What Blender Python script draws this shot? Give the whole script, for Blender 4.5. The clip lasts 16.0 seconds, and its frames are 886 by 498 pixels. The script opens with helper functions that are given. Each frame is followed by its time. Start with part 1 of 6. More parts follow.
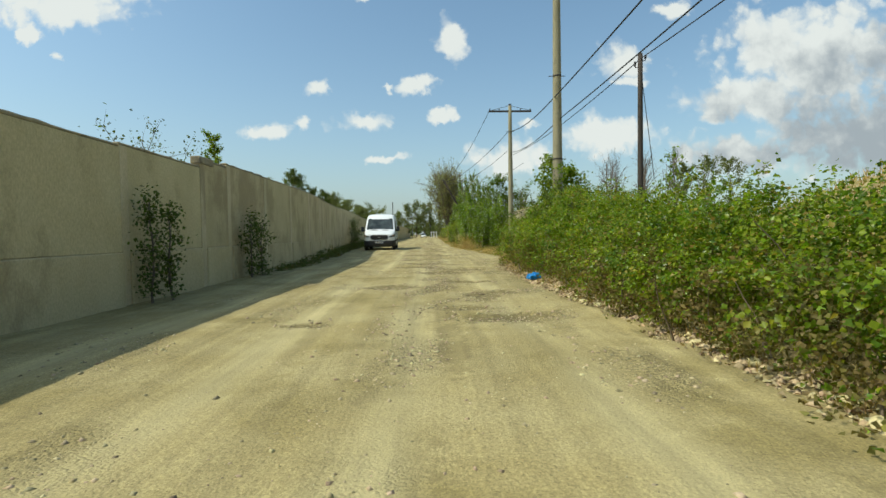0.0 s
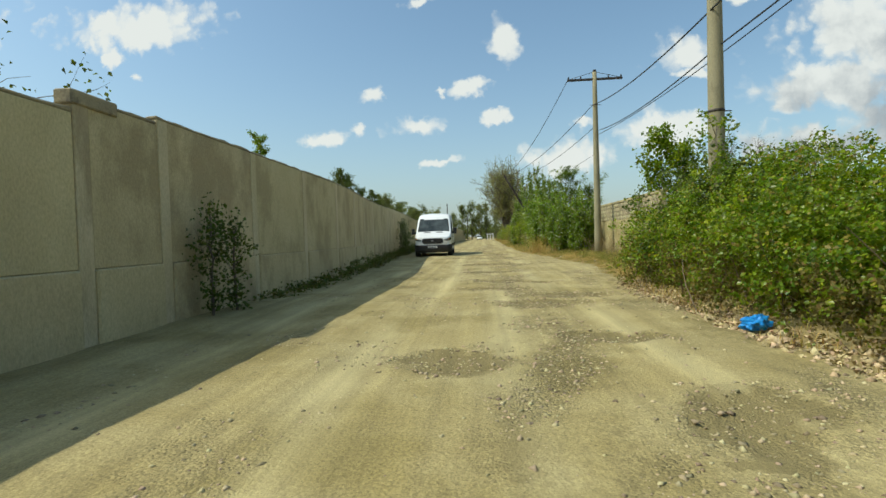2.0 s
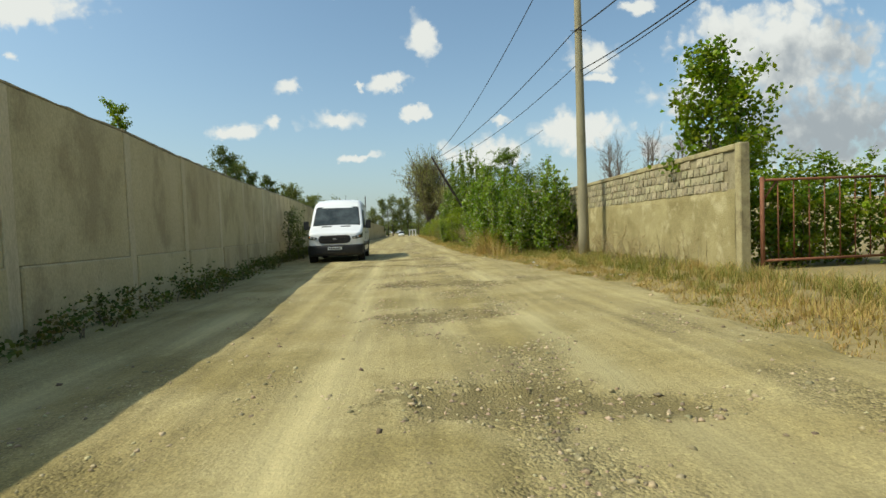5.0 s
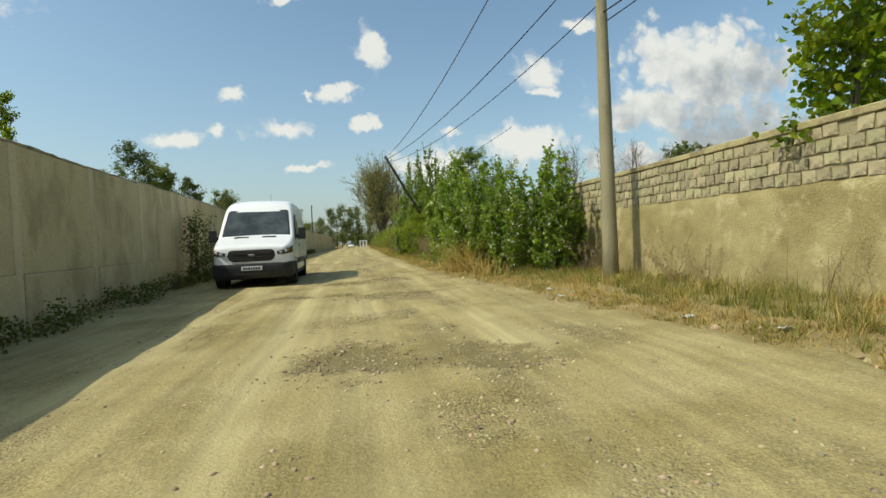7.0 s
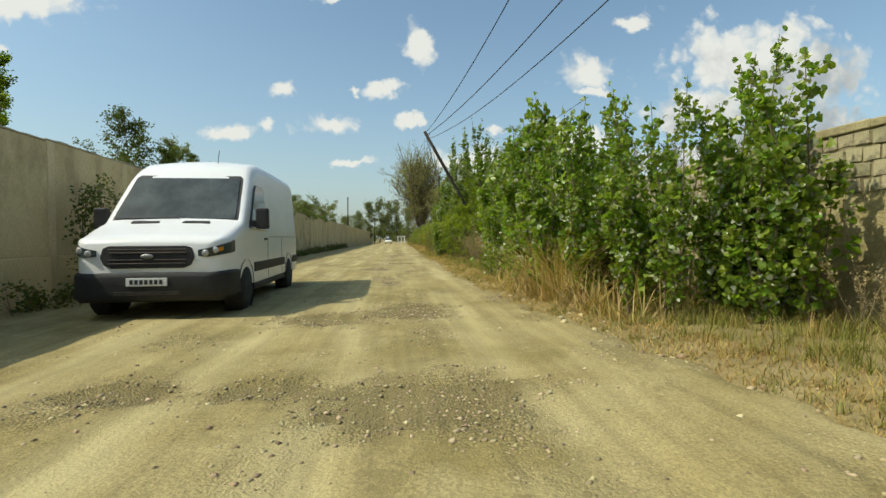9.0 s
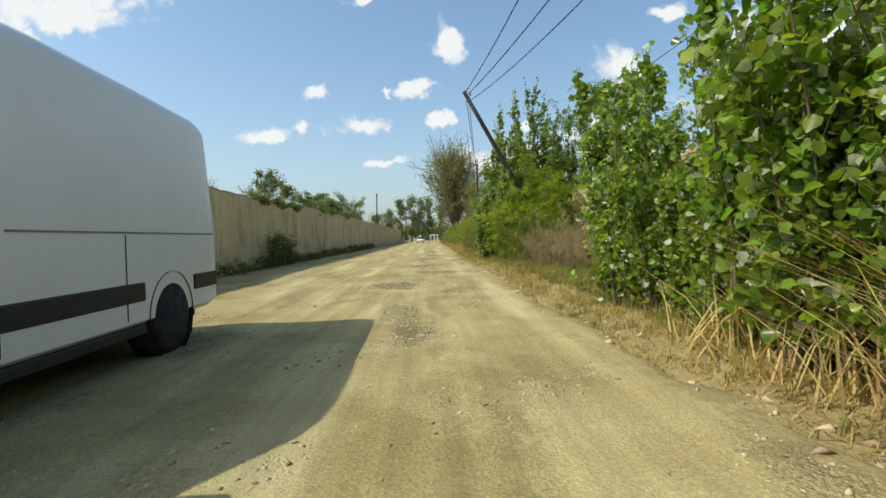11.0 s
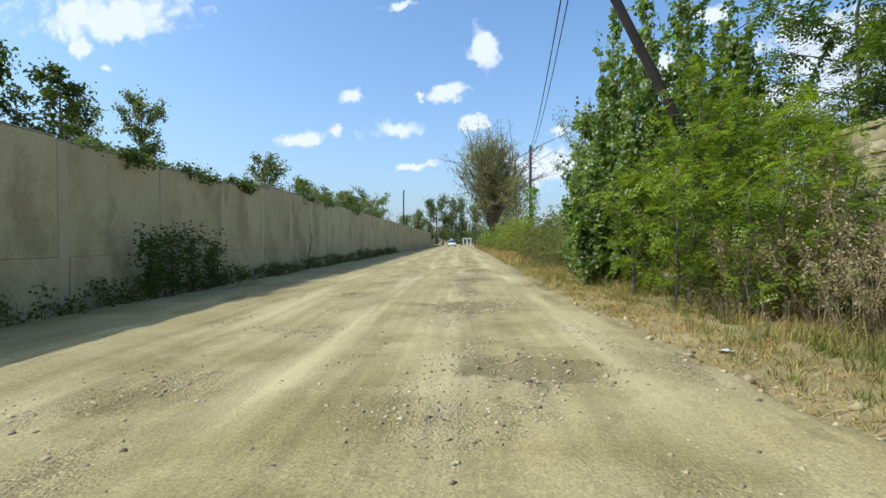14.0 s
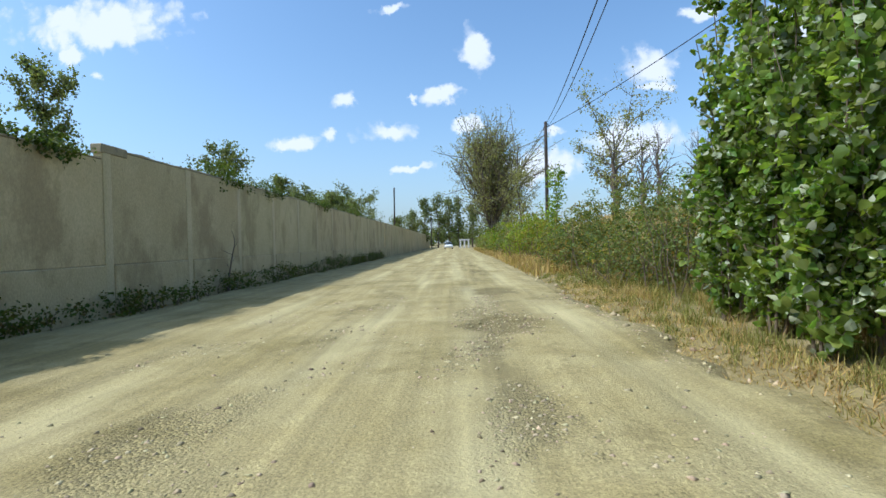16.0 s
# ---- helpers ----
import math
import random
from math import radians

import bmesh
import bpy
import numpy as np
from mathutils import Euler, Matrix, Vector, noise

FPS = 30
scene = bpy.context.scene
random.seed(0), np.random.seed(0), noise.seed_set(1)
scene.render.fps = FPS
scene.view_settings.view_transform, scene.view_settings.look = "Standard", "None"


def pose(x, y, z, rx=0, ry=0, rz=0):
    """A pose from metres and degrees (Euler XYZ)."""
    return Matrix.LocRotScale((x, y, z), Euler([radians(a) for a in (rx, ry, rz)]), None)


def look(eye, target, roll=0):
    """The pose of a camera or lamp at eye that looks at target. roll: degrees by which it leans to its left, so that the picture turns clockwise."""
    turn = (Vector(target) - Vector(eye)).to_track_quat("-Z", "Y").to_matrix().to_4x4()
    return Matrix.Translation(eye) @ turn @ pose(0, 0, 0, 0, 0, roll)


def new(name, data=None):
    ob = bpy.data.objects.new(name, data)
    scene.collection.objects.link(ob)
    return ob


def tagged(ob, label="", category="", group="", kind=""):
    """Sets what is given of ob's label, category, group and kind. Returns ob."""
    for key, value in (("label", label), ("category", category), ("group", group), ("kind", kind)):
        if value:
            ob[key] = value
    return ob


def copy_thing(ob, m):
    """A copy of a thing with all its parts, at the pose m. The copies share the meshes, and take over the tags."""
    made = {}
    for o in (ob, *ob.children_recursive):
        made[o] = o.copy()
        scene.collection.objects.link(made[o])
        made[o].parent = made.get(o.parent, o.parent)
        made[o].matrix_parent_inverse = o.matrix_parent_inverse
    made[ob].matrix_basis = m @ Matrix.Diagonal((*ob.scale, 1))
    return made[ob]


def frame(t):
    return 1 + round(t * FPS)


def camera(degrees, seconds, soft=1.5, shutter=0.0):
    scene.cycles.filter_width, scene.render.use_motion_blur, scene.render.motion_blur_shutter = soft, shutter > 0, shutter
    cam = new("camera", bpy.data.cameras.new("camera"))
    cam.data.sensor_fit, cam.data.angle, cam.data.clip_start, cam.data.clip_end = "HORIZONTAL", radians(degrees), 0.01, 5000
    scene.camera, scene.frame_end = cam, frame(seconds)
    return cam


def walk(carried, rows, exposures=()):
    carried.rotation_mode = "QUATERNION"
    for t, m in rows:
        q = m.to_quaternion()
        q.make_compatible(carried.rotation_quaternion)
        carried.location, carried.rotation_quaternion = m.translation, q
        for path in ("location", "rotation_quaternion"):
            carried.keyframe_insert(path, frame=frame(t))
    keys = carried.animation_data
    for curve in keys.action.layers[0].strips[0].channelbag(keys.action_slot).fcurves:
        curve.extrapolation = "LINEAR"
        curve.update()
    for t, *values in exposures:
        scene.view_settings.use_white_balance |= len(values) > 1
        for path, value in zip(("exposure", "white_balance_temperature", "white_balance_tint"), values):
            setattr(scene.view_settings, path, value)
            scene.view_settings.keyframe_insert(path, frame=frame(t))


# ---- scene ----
cam = camera(84.0, 16.0)
PATH = [
    (0, (0.531, 2.965, 1.246), (0.587, 4.963, 1.184), -0.8),
    (0.5, (0.421, 4.743, 1.251), (0.412, 6.742, 1.193), -0.0),
    (1, (0.327, 6.309, 1.258), (0.253, 8.307, 1.21), -1.2),
    (1.5, (0.156, 8.019, 1.255), (0.029, 10.015, 1.214), -1.5),
    (2, (-0.045, 9.516, 1.267), (-0.21, 11.509, 1.219), -1.7),
    (2.5, (-0.258, 11.063, 1.303), (-0.452, 13.053, 1.245), -2.3),
    (3, (-0.423, 12.755, 1.272), (-0.594, 14.747, 1.238), -1.4),
    (3.5, (-0.452, 14.593, 1.319), (-0.558, 16.59, 1.267), -1.9),
    (4, (-0.457, 16.413, 1.276), (-0.475, 18.412, 1.216), -2.1),
    (4.5, (-0.361, 18.218, 1.228), (-0.292, 20.216, 1.151), -2.1),
    (7, (-0.205, 25.756, 1.27), (0.146, 27.725, 1.23), -2.6),
    (7.5, (0.162, 27.809, 1.229), (0.476, 29.782, 1.148), -2.4),
    (8, (0.334, 29.853, 1.291), (0.615, 31.832, 1.242), -0.3),
    (8.5, (0.521, 31.793, 1.254), (0.751, 33.779, 1.214), -1.5),
    (9, (0.548, 33.633, 1.299), (0.741, 35.624, 1.255), -0.4),
    (9.5, (0.675, 35.63, 1.282), (0.806, 37.625, 1.24), -1.4),
    (12, (0.561, 45.715, 1.247), (0.572, 47.714, 1.195), -1.7),
    (12.5, (0.524, 48.006, 1.244), (0.511, 50.006, 1.218), -3.0),
    (13, (0.424, 50.035, 1.268), (0.388, 52.034, 1.238), -1.2),
    (13.5, (0.263, 52.089, 1.28), (0.21, 54.088, 1.249), -0.9),
    (14, (0.158, 54.01, 1.26), (0.095, 56.009, 1.228), -0.2),
    (14.5, (0.085, 56.148, 1.284), (0.015, 58.147, 1.256), -1.3),
    (15, (-0.063, 58.232, 1.291), (-0.119, 60.231, 1.269), -0.2),
    (15.5, (-0.091, 60.196, 1.266), (-0.137, 62.195, 1.221), -0.1),
    (16, (-0.082, 62.171, 1.284), (-0.128, 64.17, 1.259), -1.3),
]
SCALE = 0.84  # plan units to metres, by the size of the van
walk(cam, [(t, look(Vector(e) * SCALE, Vector(a) * SCALE, r)) for t, e, a, r in PATH], ((0, -0.18, 6400, 2), (7, -0.18, 6700, 4), (9.5, -0.18, 6750, 4), (12, 0.08, 5950, 11), (12.7, 0.06, 5700, 11), (14, 0.04, 5480, 11), (16, 0.04, 5430, 10)))

# ---- light ----
SUN_EL, SUN_AZ = 50.0, 256.0          # degrees; azimuth clockwise from +y
sun_way = Vector((math.sin(radians(SUN_AZ)) * math.cos(radians(SUN_EL)), math.cos(radians(SUN_AZ)) * math.cos(radians(SUN_EL)), math.sin(radians(SUN_EL))))
sun_data = bpy.data.lights.new("sun", "SUN")
sun_data.energy, sun_data.angle, sun_data.color = 4.2, radians(0.53), (1.0, 0.94, 0.82)
sun = new("sun", sun_data)
sun.matrix_world = look(sun_way * 100, (0, 0, 0))

world = bpy.data.worlds.new("world")
scene.world = world
world.use_nodes = True
wn, wl = world.node_tree.nodes, world.node_tree.links
wn.clear()


def wmath(op, a, b=None, c=None):
    n = wn.new("ShaderNodeMath")
    n.operation = op
    for i, v in enumerate((a, b, c)):
        if v is None:
            continue
        if isinstance(v, (int, float)):
            n.inputs[i].default_value = v
        else:
            wl.new(v, n.inputs[i])
    return n.outputs[0]


sky = wn.new("ShaderNodeTexSky")
sky.sky_type, sky.sun_disc = "NISHITA", False
sky.sun_elevation, sky.sun_rotation = radians(SUN_EL), radians(SUN_AZ)
sky.air_density, sky.dust_density, sky.ozone_density = 1.0, 2.0, 1.0
bg_sky = wn.new("ShaderNodeBackground")
bg_sky.inputs[1].default_value = 0.188
hue = wn.new("ShaderNodeMix")
hue.data_type, hue.blend_type = "RGBA", "MULTIPLY"
hue.inputs[0].default_value, hue.inputs[7].default_value = 1.0, (0.88, 1.0, 0.99, 1)
wl.new(sky.outputs[0], hue.inputs[6])
wl.new(hue.outputs[2], bg_sky.inputs[0])
# clouds, by tangent of bearing and height over the road's direction
tc = wn.new("ShaderNodeTexCoord")
sep = wn.new("ShaderNodeSeparateXYZ")
wl.new(tc.outputs["Generated"], sep.inputs[0])
ahead = wmath("MAXIMUM", wmath("ABSOLUTE", sep.outputs[1]), 0.05)
comb = wn.new("ShaderNodeCombineXYZ")
wl.new(wmath("DIVIDE", sep.outputs[0], ahead), comb.inputs[0])
wl.new(wmath("DIVIDE", sep.outputs[2], ahead), comb.inputs[1])
wob = wn.new("ShaderNodeTexNoise")
wob.inputs["Scale"].default_value, wob.inputs["Detail"].default_value, wob.inputs["Roughness"].default_value = 13.0, 9.0, 0.62
wl.new(comb.outputs[0], wob.inputs["Vector"])
wsub = wn.new("ShaderNodeVectorMath")
wsub.operation = "MULTIPLY_ADD"
wl.new(wob.outputs["Color"], wsub.inputs[0])
wsub.inputs[1].default_value, wsub.inputs[2].default_value = (0.10, 0.075, 0), (-0.05, -0.0375, 0)
wadd = wn.new("ShaderNodeVectorMath")
wadd.operation = "ADD"
wl.new(comb.outputs[0], wadd.inputs[0])
wl.new(wsub.outputs[0], wadd.inputs[1])
CLOUDS = (  # u, v, half width, half height
    (0.050, 0.388, 0.037, 0.047), (-0.222, 0.296, 0.034, 0.022), (-0.015, 0.294, 0.050, 0.023), (-0.125, 0.233, 0.085, 0.027),
    (-0.330, 0.211, 0.055, 0.018), (-0.250, 0.220, 0.022, 0.015), (-0.73, 0.465, 0.21, 0.055), (-0.775, 0.408, 0.034, 0.026),
    (-0.73, 0.354, 0.017, 0.015), (-0.116, 0.475, 0.035, 0.012), (0.385, 0.342, 0.080, 0.044), (0.410, 0.300, 0.050, 0.013),
    (0.80, 0.36, 0.27, 0.13), (0.66, 0.27, 0.16, 0.06), (0.92, 0.20, 0.30, 0.11), (0.37, 0.196, 0.115, 0.045), (0.200, 0.220, 0.03, 0.016),
    (0.490, 0.446, 0.042, 0.022), (0.64, 0.16, 0.18, 0.05), (0.03, 0.240, 0.035, 0.014), (0.17, 0.15, 0.10, 0.05), (-1.35, 0.50, 0.35, 0.12),
    (-0.08, 0.155, 0.06, 0.012), (1.45, 0.45, 0.3, 0.14), (-0.075, 0.300, 0.014, 0.012))
most = big = None
for u, v, a, b in CLOUDS:
    off = wn.new("ShaderNodeVectorMath")
    off.operation = "SUBTRACT"
    wl.new(wadd.outputs[0], off.inputs[0])
    off.inputs[1].default_value = (u, v, 0)
    mul = wn.new("ShaderNodeVectorMath")
    mul.operation = "MULTIPLY"
    wl.new(off.outputs[0], mul.inputs[0])
    mul.inputs[1].default_value = (1 / a, 1 / b, 0)
    size = wn.new("ShaderNodeVectorMath")
    size.operation = "LENGTH"
    wl.new(mul.outputs[0], size.inputs[0])
    one = wmath("SUBTRACT", 1.0, size.outputs["Value"])
    most = one if most is None else wmath("MAXIMUM", most, one)
    if a > 0.15 and u > 0:
        big = one if big is None else wmath("MAXIMUM", big, one)
fine = wn.new("ShaderNodeTexNoise")
fine.inputs["Scale"].default_value, fine.inputs["Detail"].default_value, fine.inputs["Roughness"].default_value = 7.0, 10.0, 0.60
wl.new(comb.outputs[0], fine.inputs["Vector"])


def puffs(scale):
    """Rounded heaps: high in the middle of each cell, low between."""
    v = wn.new("ShaderNodeTexVoronoi")
    v.feature, v.voronoi_dimensions = "SMOOTH_F1", "2D"
    v.inputs["Scale"].default_value, v.inputs["Smoothness"].default_value = scale, 0.35
    wl.new(wadd.outputs[0], v.inputs["Vector"])
    return wmath("SUBTRACT", 0.42, v.outputs["Distance"])


heap, small_heap = puffs(17.0), puffs(43.0)
lump = wmath("MULTIPLY_ADD", small_heap, 0.35, wmath("MULTIPLY", heap, 0.6))
body = wmath("ADD", wmath("MULTIPLY_ADD", wmath("SUBTRACT", fine.outputs[0], 0.5), 1.5, most), lump)
mask = wn.new("ShaderNodeMapRange")
mask.interpolation_type = "SMOOTHSTEP"
mask.inputs["From Min"].default_value, mask.inputs["From Max"].default_value, mask.inputs["To Max"].default_value = 0.0, 0.58, 0.96
wl.new(body, mask.inputs["Value"])
shade = wn.new("ShaderNodeMapRange")
shade.interpolation_type = "SMOOTHSTEP"
shade.inputs["From Min"].default_value, shade.inputs["From Max"].default_value, shade.inputs["To Max"].default_value = -0.02, 0.40, 1.0
uv = wn.new("ShaderNodeSeparateXYZ")
wl.new(comb.outputs[0], uv.inputs[0])
low = wmath("MULTIPLY_ADD", wmath("SUBTRACT", 0.355, uv.outputs[1]), 1.3, wmath("MULTIPLY", wmath("SUBTRACT", uv.outputs[0], 0.62), 0.55))
wl.new(wmath("MINIMUM", wmath("MULTIPLY_ADD", wmath("SUBTRACT", fine.outputs[0], 0.5), 0.9, wmath("SUBTRACT", low, wmath("MULTIPLY", lump, 0.25))), wmath("MULTIPLY", big, 1.0)), shade.inputs["Value"])
tone = wn.new("ShaderNodeMix")
tone.data_type = "RGBA"
tone.inputs[6].default_value, tone.inputs[7].default_value = (1.0, 1.0, 0.98, 1), (0.46, 0.50, 0.55, 1)
wl.new(shade.outputs[0], tone.inputs[0])
bg_cloud = wn.new("ShaderNodeBackground")
bg_cloud.inputs[1].default_value = 0.94
wl.new(tone.outputs[2], bg_cloud.inputs[0])
blend = wn.new("ShaderNodeMixShader")
wl.new(mask.outputs[0], blend.inputs[0])
bg_haze = wn.new("ShaderNodeBackground")
bg_haze.inputs[0].default_value, bg_haze.inputs[1].default_value = (0.62, 0.69, 0.73, 1), 0.86
hazy = wn.new("ShaderNodeMixShader")
wl.new(wmath("MULTIPLY", wmath("EXPONENT", wmath("MULTIPLY", wmath("MAXIMUM", sep.outputs[2], 0.0), -6.5)), 0.75), hazy.inputs[0])
wl.new(bg_sky.outputs[0], hazy.inputs[1])
wl.new(bg_haze.outputs[0], hazy.inputs[2])
wl.new(hazy.outputs[0], blend.inputs[1])
wl.new(bg_cloud.outputs[0], blend.inputs[2])
wout = wn.new("ShaderNodeOutputWorld")
wl.new(blend.outputs[0], wout.inputs[0])


# ---- materials ----
def material(name, c1, c2, scale=3.0, rough=0.85, bump=0.3, fine_scale=40.0, metal=0.0, c3=None, c3_at=0.62, c3_scale=0.8, island=0.0, per_object=0.0, translucent=0.0, distance=0.02, stretch=None, grit=0.72):
    """A procedural surface: two colours by coarse noise, a fine grain, a third colour in patches, relief."""
    m = bpy.data.materials.new(name)
    m.use_nodes = True
    nt = m.node_tree
    n, l = nt.nodes, nt.links
    bsdf = n["Principled BSDF"]
    coord = n.new("ShaderNodeTexCoord")
    vec = coord.outputs["Object"]
    if stretch:
        mp = n.new("ShaderNodeMapping")
        mp.inputs["Scale"].default_value = stretch
        l.new(vec, mp.inputs[0])
        vec = mp.outputs[0]

    def tex(s, detail=6.0, r=0.6):
        t = n.new("ShaderNodeTexNoise")
        t.inputs["Scale"].default_value, t.inputs["Detail"].default_value, t.inputs["Roughness"].default_value = s, detail, r
        l.new(vec, t.inputs["Vector"])
        return t.outputs[0]

    def mix(f, a, b, kind="MIX"):
        x = n.new("ShaderNodeMix")
        x.data_type, x.blend_type = "RGBA", kind
        for sock, v in ((x.inputs[0], f), (x.inputs[6], a), (x.inputs[7], b)):
            if isinstance(v, float):
                sock.default_value = v
            elif isinstance(v, tuple):
                sock.default_value = (*v[:3], 1)
            else:
                l.new(v, sock)
        return x.outputs[2]

    def ramp(v, lo, hi):
        r = n.new("ShaderNodeMapRange")
        r.inputs["From Min"].default_value, r.inputs["From Max"].default_value = lo, hi
        l.new(v, r.inputs["Value"])
        return r.outputs[0]

    grain = tex(fine_scale, 4.0, 0.65)
    col = mix(ramp(tex(scale), 0.35, 0.65), c1, c2)
    if c3:
        col = mix(ramp(tex(c3_scale, 8.0, 0.65), c3_at - 0.06, c3_at + 0.06), col, c3)
    col = mix(ramp(grain, 0.3, 0.7), mix(1.0, col, (grit, grit, grit), "MULTIPLY"), col)
    if island or per_object:
        src = n.new("ShaderNodeNewGeometry").outputs["Random Per Island"] if island else n.new("ShaderNodeObjectInfo").outputs["Random"]
        k = island or per_object
        hsv = n.new("ShaderNodeHueSaturation")
        v1 = n.new("ShaderNodeMapRange")
        v1.inputs["To Min"].default_value, v1.inputs["To Max"].default_value = 1 - k, 1 + k
        l.new(src, v1.inputs["Value"])
        l.new(v1.outputs[0], hsv.inputs["Value"])
        frac = n.new("ShaderNodeMath")
        frac.operation = "MULTIPLY"
        frac.inputs[1].default_value = 7.31
        l.new(src, frac.inputs[0])
        fr2 = n.new("ShaderNodeMath")
        fr2.operation = "FRACT"
        l.new(frac.outputs[0], fr2.inputs[0])
        h1 = n.new("ShaderNodeMapRange")
        h1.inputs["To Min"].default_value, h1.inputs["To Max"].default_value = 0.5 - 0.085 * k, 0.5 + 0.05 * k
        l.new(fr2.outputs[0], h1.inputs["Value"])
        l.new(h1.outputs[0], hsv.inputs["Hue"])
        l.new(col, hsv.inputs["Color"])
        col = hsv.outputs[0]
    l.new(col, bsdf.inputs["Base Color"])
    bsdf.inputs["Roughness"].default_value, bsdf.inputs["Metallic"].default_value = rough, metal
    bsdf.inputs["Specular IOR Level"].default_value = 0.35
    if bump:
        bp = n.new("ShaderNodeBump")
        bp.inputs["Strength"].default_value, bp.inputs["Distance"].default_value = bump, distance
        l.new(grain, bp.inputs["Height"])
        l.new(bp.outputs[0], bsdf.inputs["Normal"])
    if translucent:
        tr = n.new("ShaderNodeBsdfTranslucent")
        l.new(mix(1.0, col, (1.25, 1.35, 0.55), "MULTIPLY"), tr.inputs[0])
        ms = n.new("ShaderNodeMixShader")
        ms.inputs[0].default_value = translucent
        l.new(bsdf.outputs[0], ms.inputs[1])
        l.new(tr.outputs[0], ms.inputs[2])
        l.new(ms.outputs[0], n["Material Output"].inputs[0])
    return m


def leaf_mat(name, c1, c2, rough=0.42, through_=0.45, scale=0.9):
    return material(name, c1, c2, scale=scale, rough=rough, bump=0, fine_scale=6.0, island=0.38, translucent=through_)


M_LEAF = leaf_mat("creeper_leaf", (0.080, 0.158, 0.010), (0.290, 0.370, 0.024), 0.34, 0.5, 1.7)
M_LEAF_DULL = leaf_mat("dusty_leaf", (0.24, 0.18, 0.06), (0.17, 0.17, 0.04), 0.7)
M_OCHRE = leaf_mat("yellowed_leaf", (0.33, 0.31, 0.03), (0.28, 0.20, 0.05), 0.5)
M_POPLAR = leaf_mat("poplar_leaf", (0.150, 0.250, 0.026), (0.290, 0.390, 0.062), 0.26, 0.52)
M_POPLAR_DEEP = leaf_mat("deep_poplar_leaf", (0.145, 0.230, 0.034), (0.275, 0.355, 0.085), 0.26, 0.58)
M_POPLAR_PALE = leaf_mat("pale_poplar_leaf", (0.40, 0.44, 0.27), (0.52, 0.55, 0.38), 0.5, 0.35)
M_ACACIA = leaf_mat("acacia_leaf", (0.15, 0.235, 0.016), (0.34, 0.395, 0.030), 0.42, 0.5)
M_ACACIA_DEEP = leaf_mat("deep_acacia_leaf", (0.090, 0.160, 0.014), (0.190, 0.260, 0.026), 0.42)
# greyed and paled: distance haze is put into this leaf colour
M_FAR = leaf_mat("hazed_far_leaf", (0.165, 0.200, 0.080), (0.215, 0.240, 0.100), 0.6)
M_THORN = leaf_mat("thorn_leaf", (0.115, 0.165, 0.035), (0.205, 0.245, 0.075), 0.6)
M_BIG = leaf_mat("thin_tree_leaf", (0.29, 0.285, 0.13), (0.37, 0.35, 0.165), 0.6, 0.55)
M_DARKLEAF = leaf_mat("shade_leaf", (0.075, 0.115, 0.018), (0.115, 0.150, 0.028), 0.5)
M_DRY = material("dry_grass_blade", (0.54, 0.41, 0.14), (0.41, 0.30, 0.09), scale=0.8, bump=0, island=0.35, translucent=0.25)
M_GREEN = material("green_grass_blade", (0.18, 0.205, 0.034), (0.30, 0.28, 0.068), scale=0.8, bump=0, island=0.35, translucent=0.25)
M_REED = material("dry_reed_blade", (0.62, 0.48, 0.19), (0.50, 0.37, 0.13), scale=2.0, bump=0, island=0.3, translucent=0.2)
M_STRAW = material("dead_weed_straw", (0.36, 0.28, 0.13), (0.46, 0.365, 0.18), scale=3.0, bump=0, island=0.2)
M_LITTER = material("dead_leaf", (0.52, 0.42, 0.24), (0.42, 0.32, 0.16), scale=2.0, rough=0.8, bump=0, island=0.4)
M_BARK = material("bark", (0.13, 0.10, 0.075), (0.20, 0.165, 0.125), scale=6.0, bump=0.6, fine_scale=30, stretch=(1, 1, 0.25))
M_TWIG = material("twig", (0.15, 0.11, 0.07), (0.21, 0.16, 0.10), scale=4.0, bump=0)
M_CONC = material("pole_concrete", (0.27, 0.24, 0.145), (0.34, 0.30, 0.185), scale=2.0, bump=0.35, fine_scale=60, c3=(0.17, 0.145, 0.09), c3_scale=1.5, stretch=(1, 1, 0.35))
M_WOOD = material("pole_wood", (0.045, 0.035, 0.028), (0.075, 0.058, 0.045), scale=5.0, bump=0.5, fine_scale=50, stretch=(1, 1, 0.15))
M_IRON = material("pole_iron", (0.06, 0.055, 0.05), (0.10, 0.08, 0.065), scale=6.0, rough=0.6, metal=0.6, bump=0.2)
M_PANEL = material("wall_panel_concrete", (0.54, 0.445, 0.235), (0.62, 0.52, 0.285), scale=1.1, bump=0.45, fine_scale=35, c3=(0.43, 0.345, 0.18), c3_at=0.55, c3_scale=0.9, per_object=0.05, stretch=(1, 1, 0.55))
M_PILASTER = material("wall_pilaster_concrete", (0.66, 0.56, 0.34), (0.57, 0.475, 0.265), scale=2.0, bump=0.4, fine_scale=45, c3=(0.42, 0.34, 0.19), c3_at=0.60, per_object=0.06, stretch=(1, 1, 0.3))
M_COPING = material("wall_coping_concrete", (0.30, 0.25, 0.15), (0.40, 0.335, 0.20), scale=3.0, bump=0.4, c3=(0.16, 0.135, 0.09), c3_scale=2.0)
M_RENDER = material("wall_render", (0.295, 0.240, 0.098), (0.45, 0.38, 0.178), scale=1.3, bump=0.6, fine_scale=28, c3=(0.56, 0.48, 0.26), c3_at=0.60, c3_scale=1.4, distance=0.03)
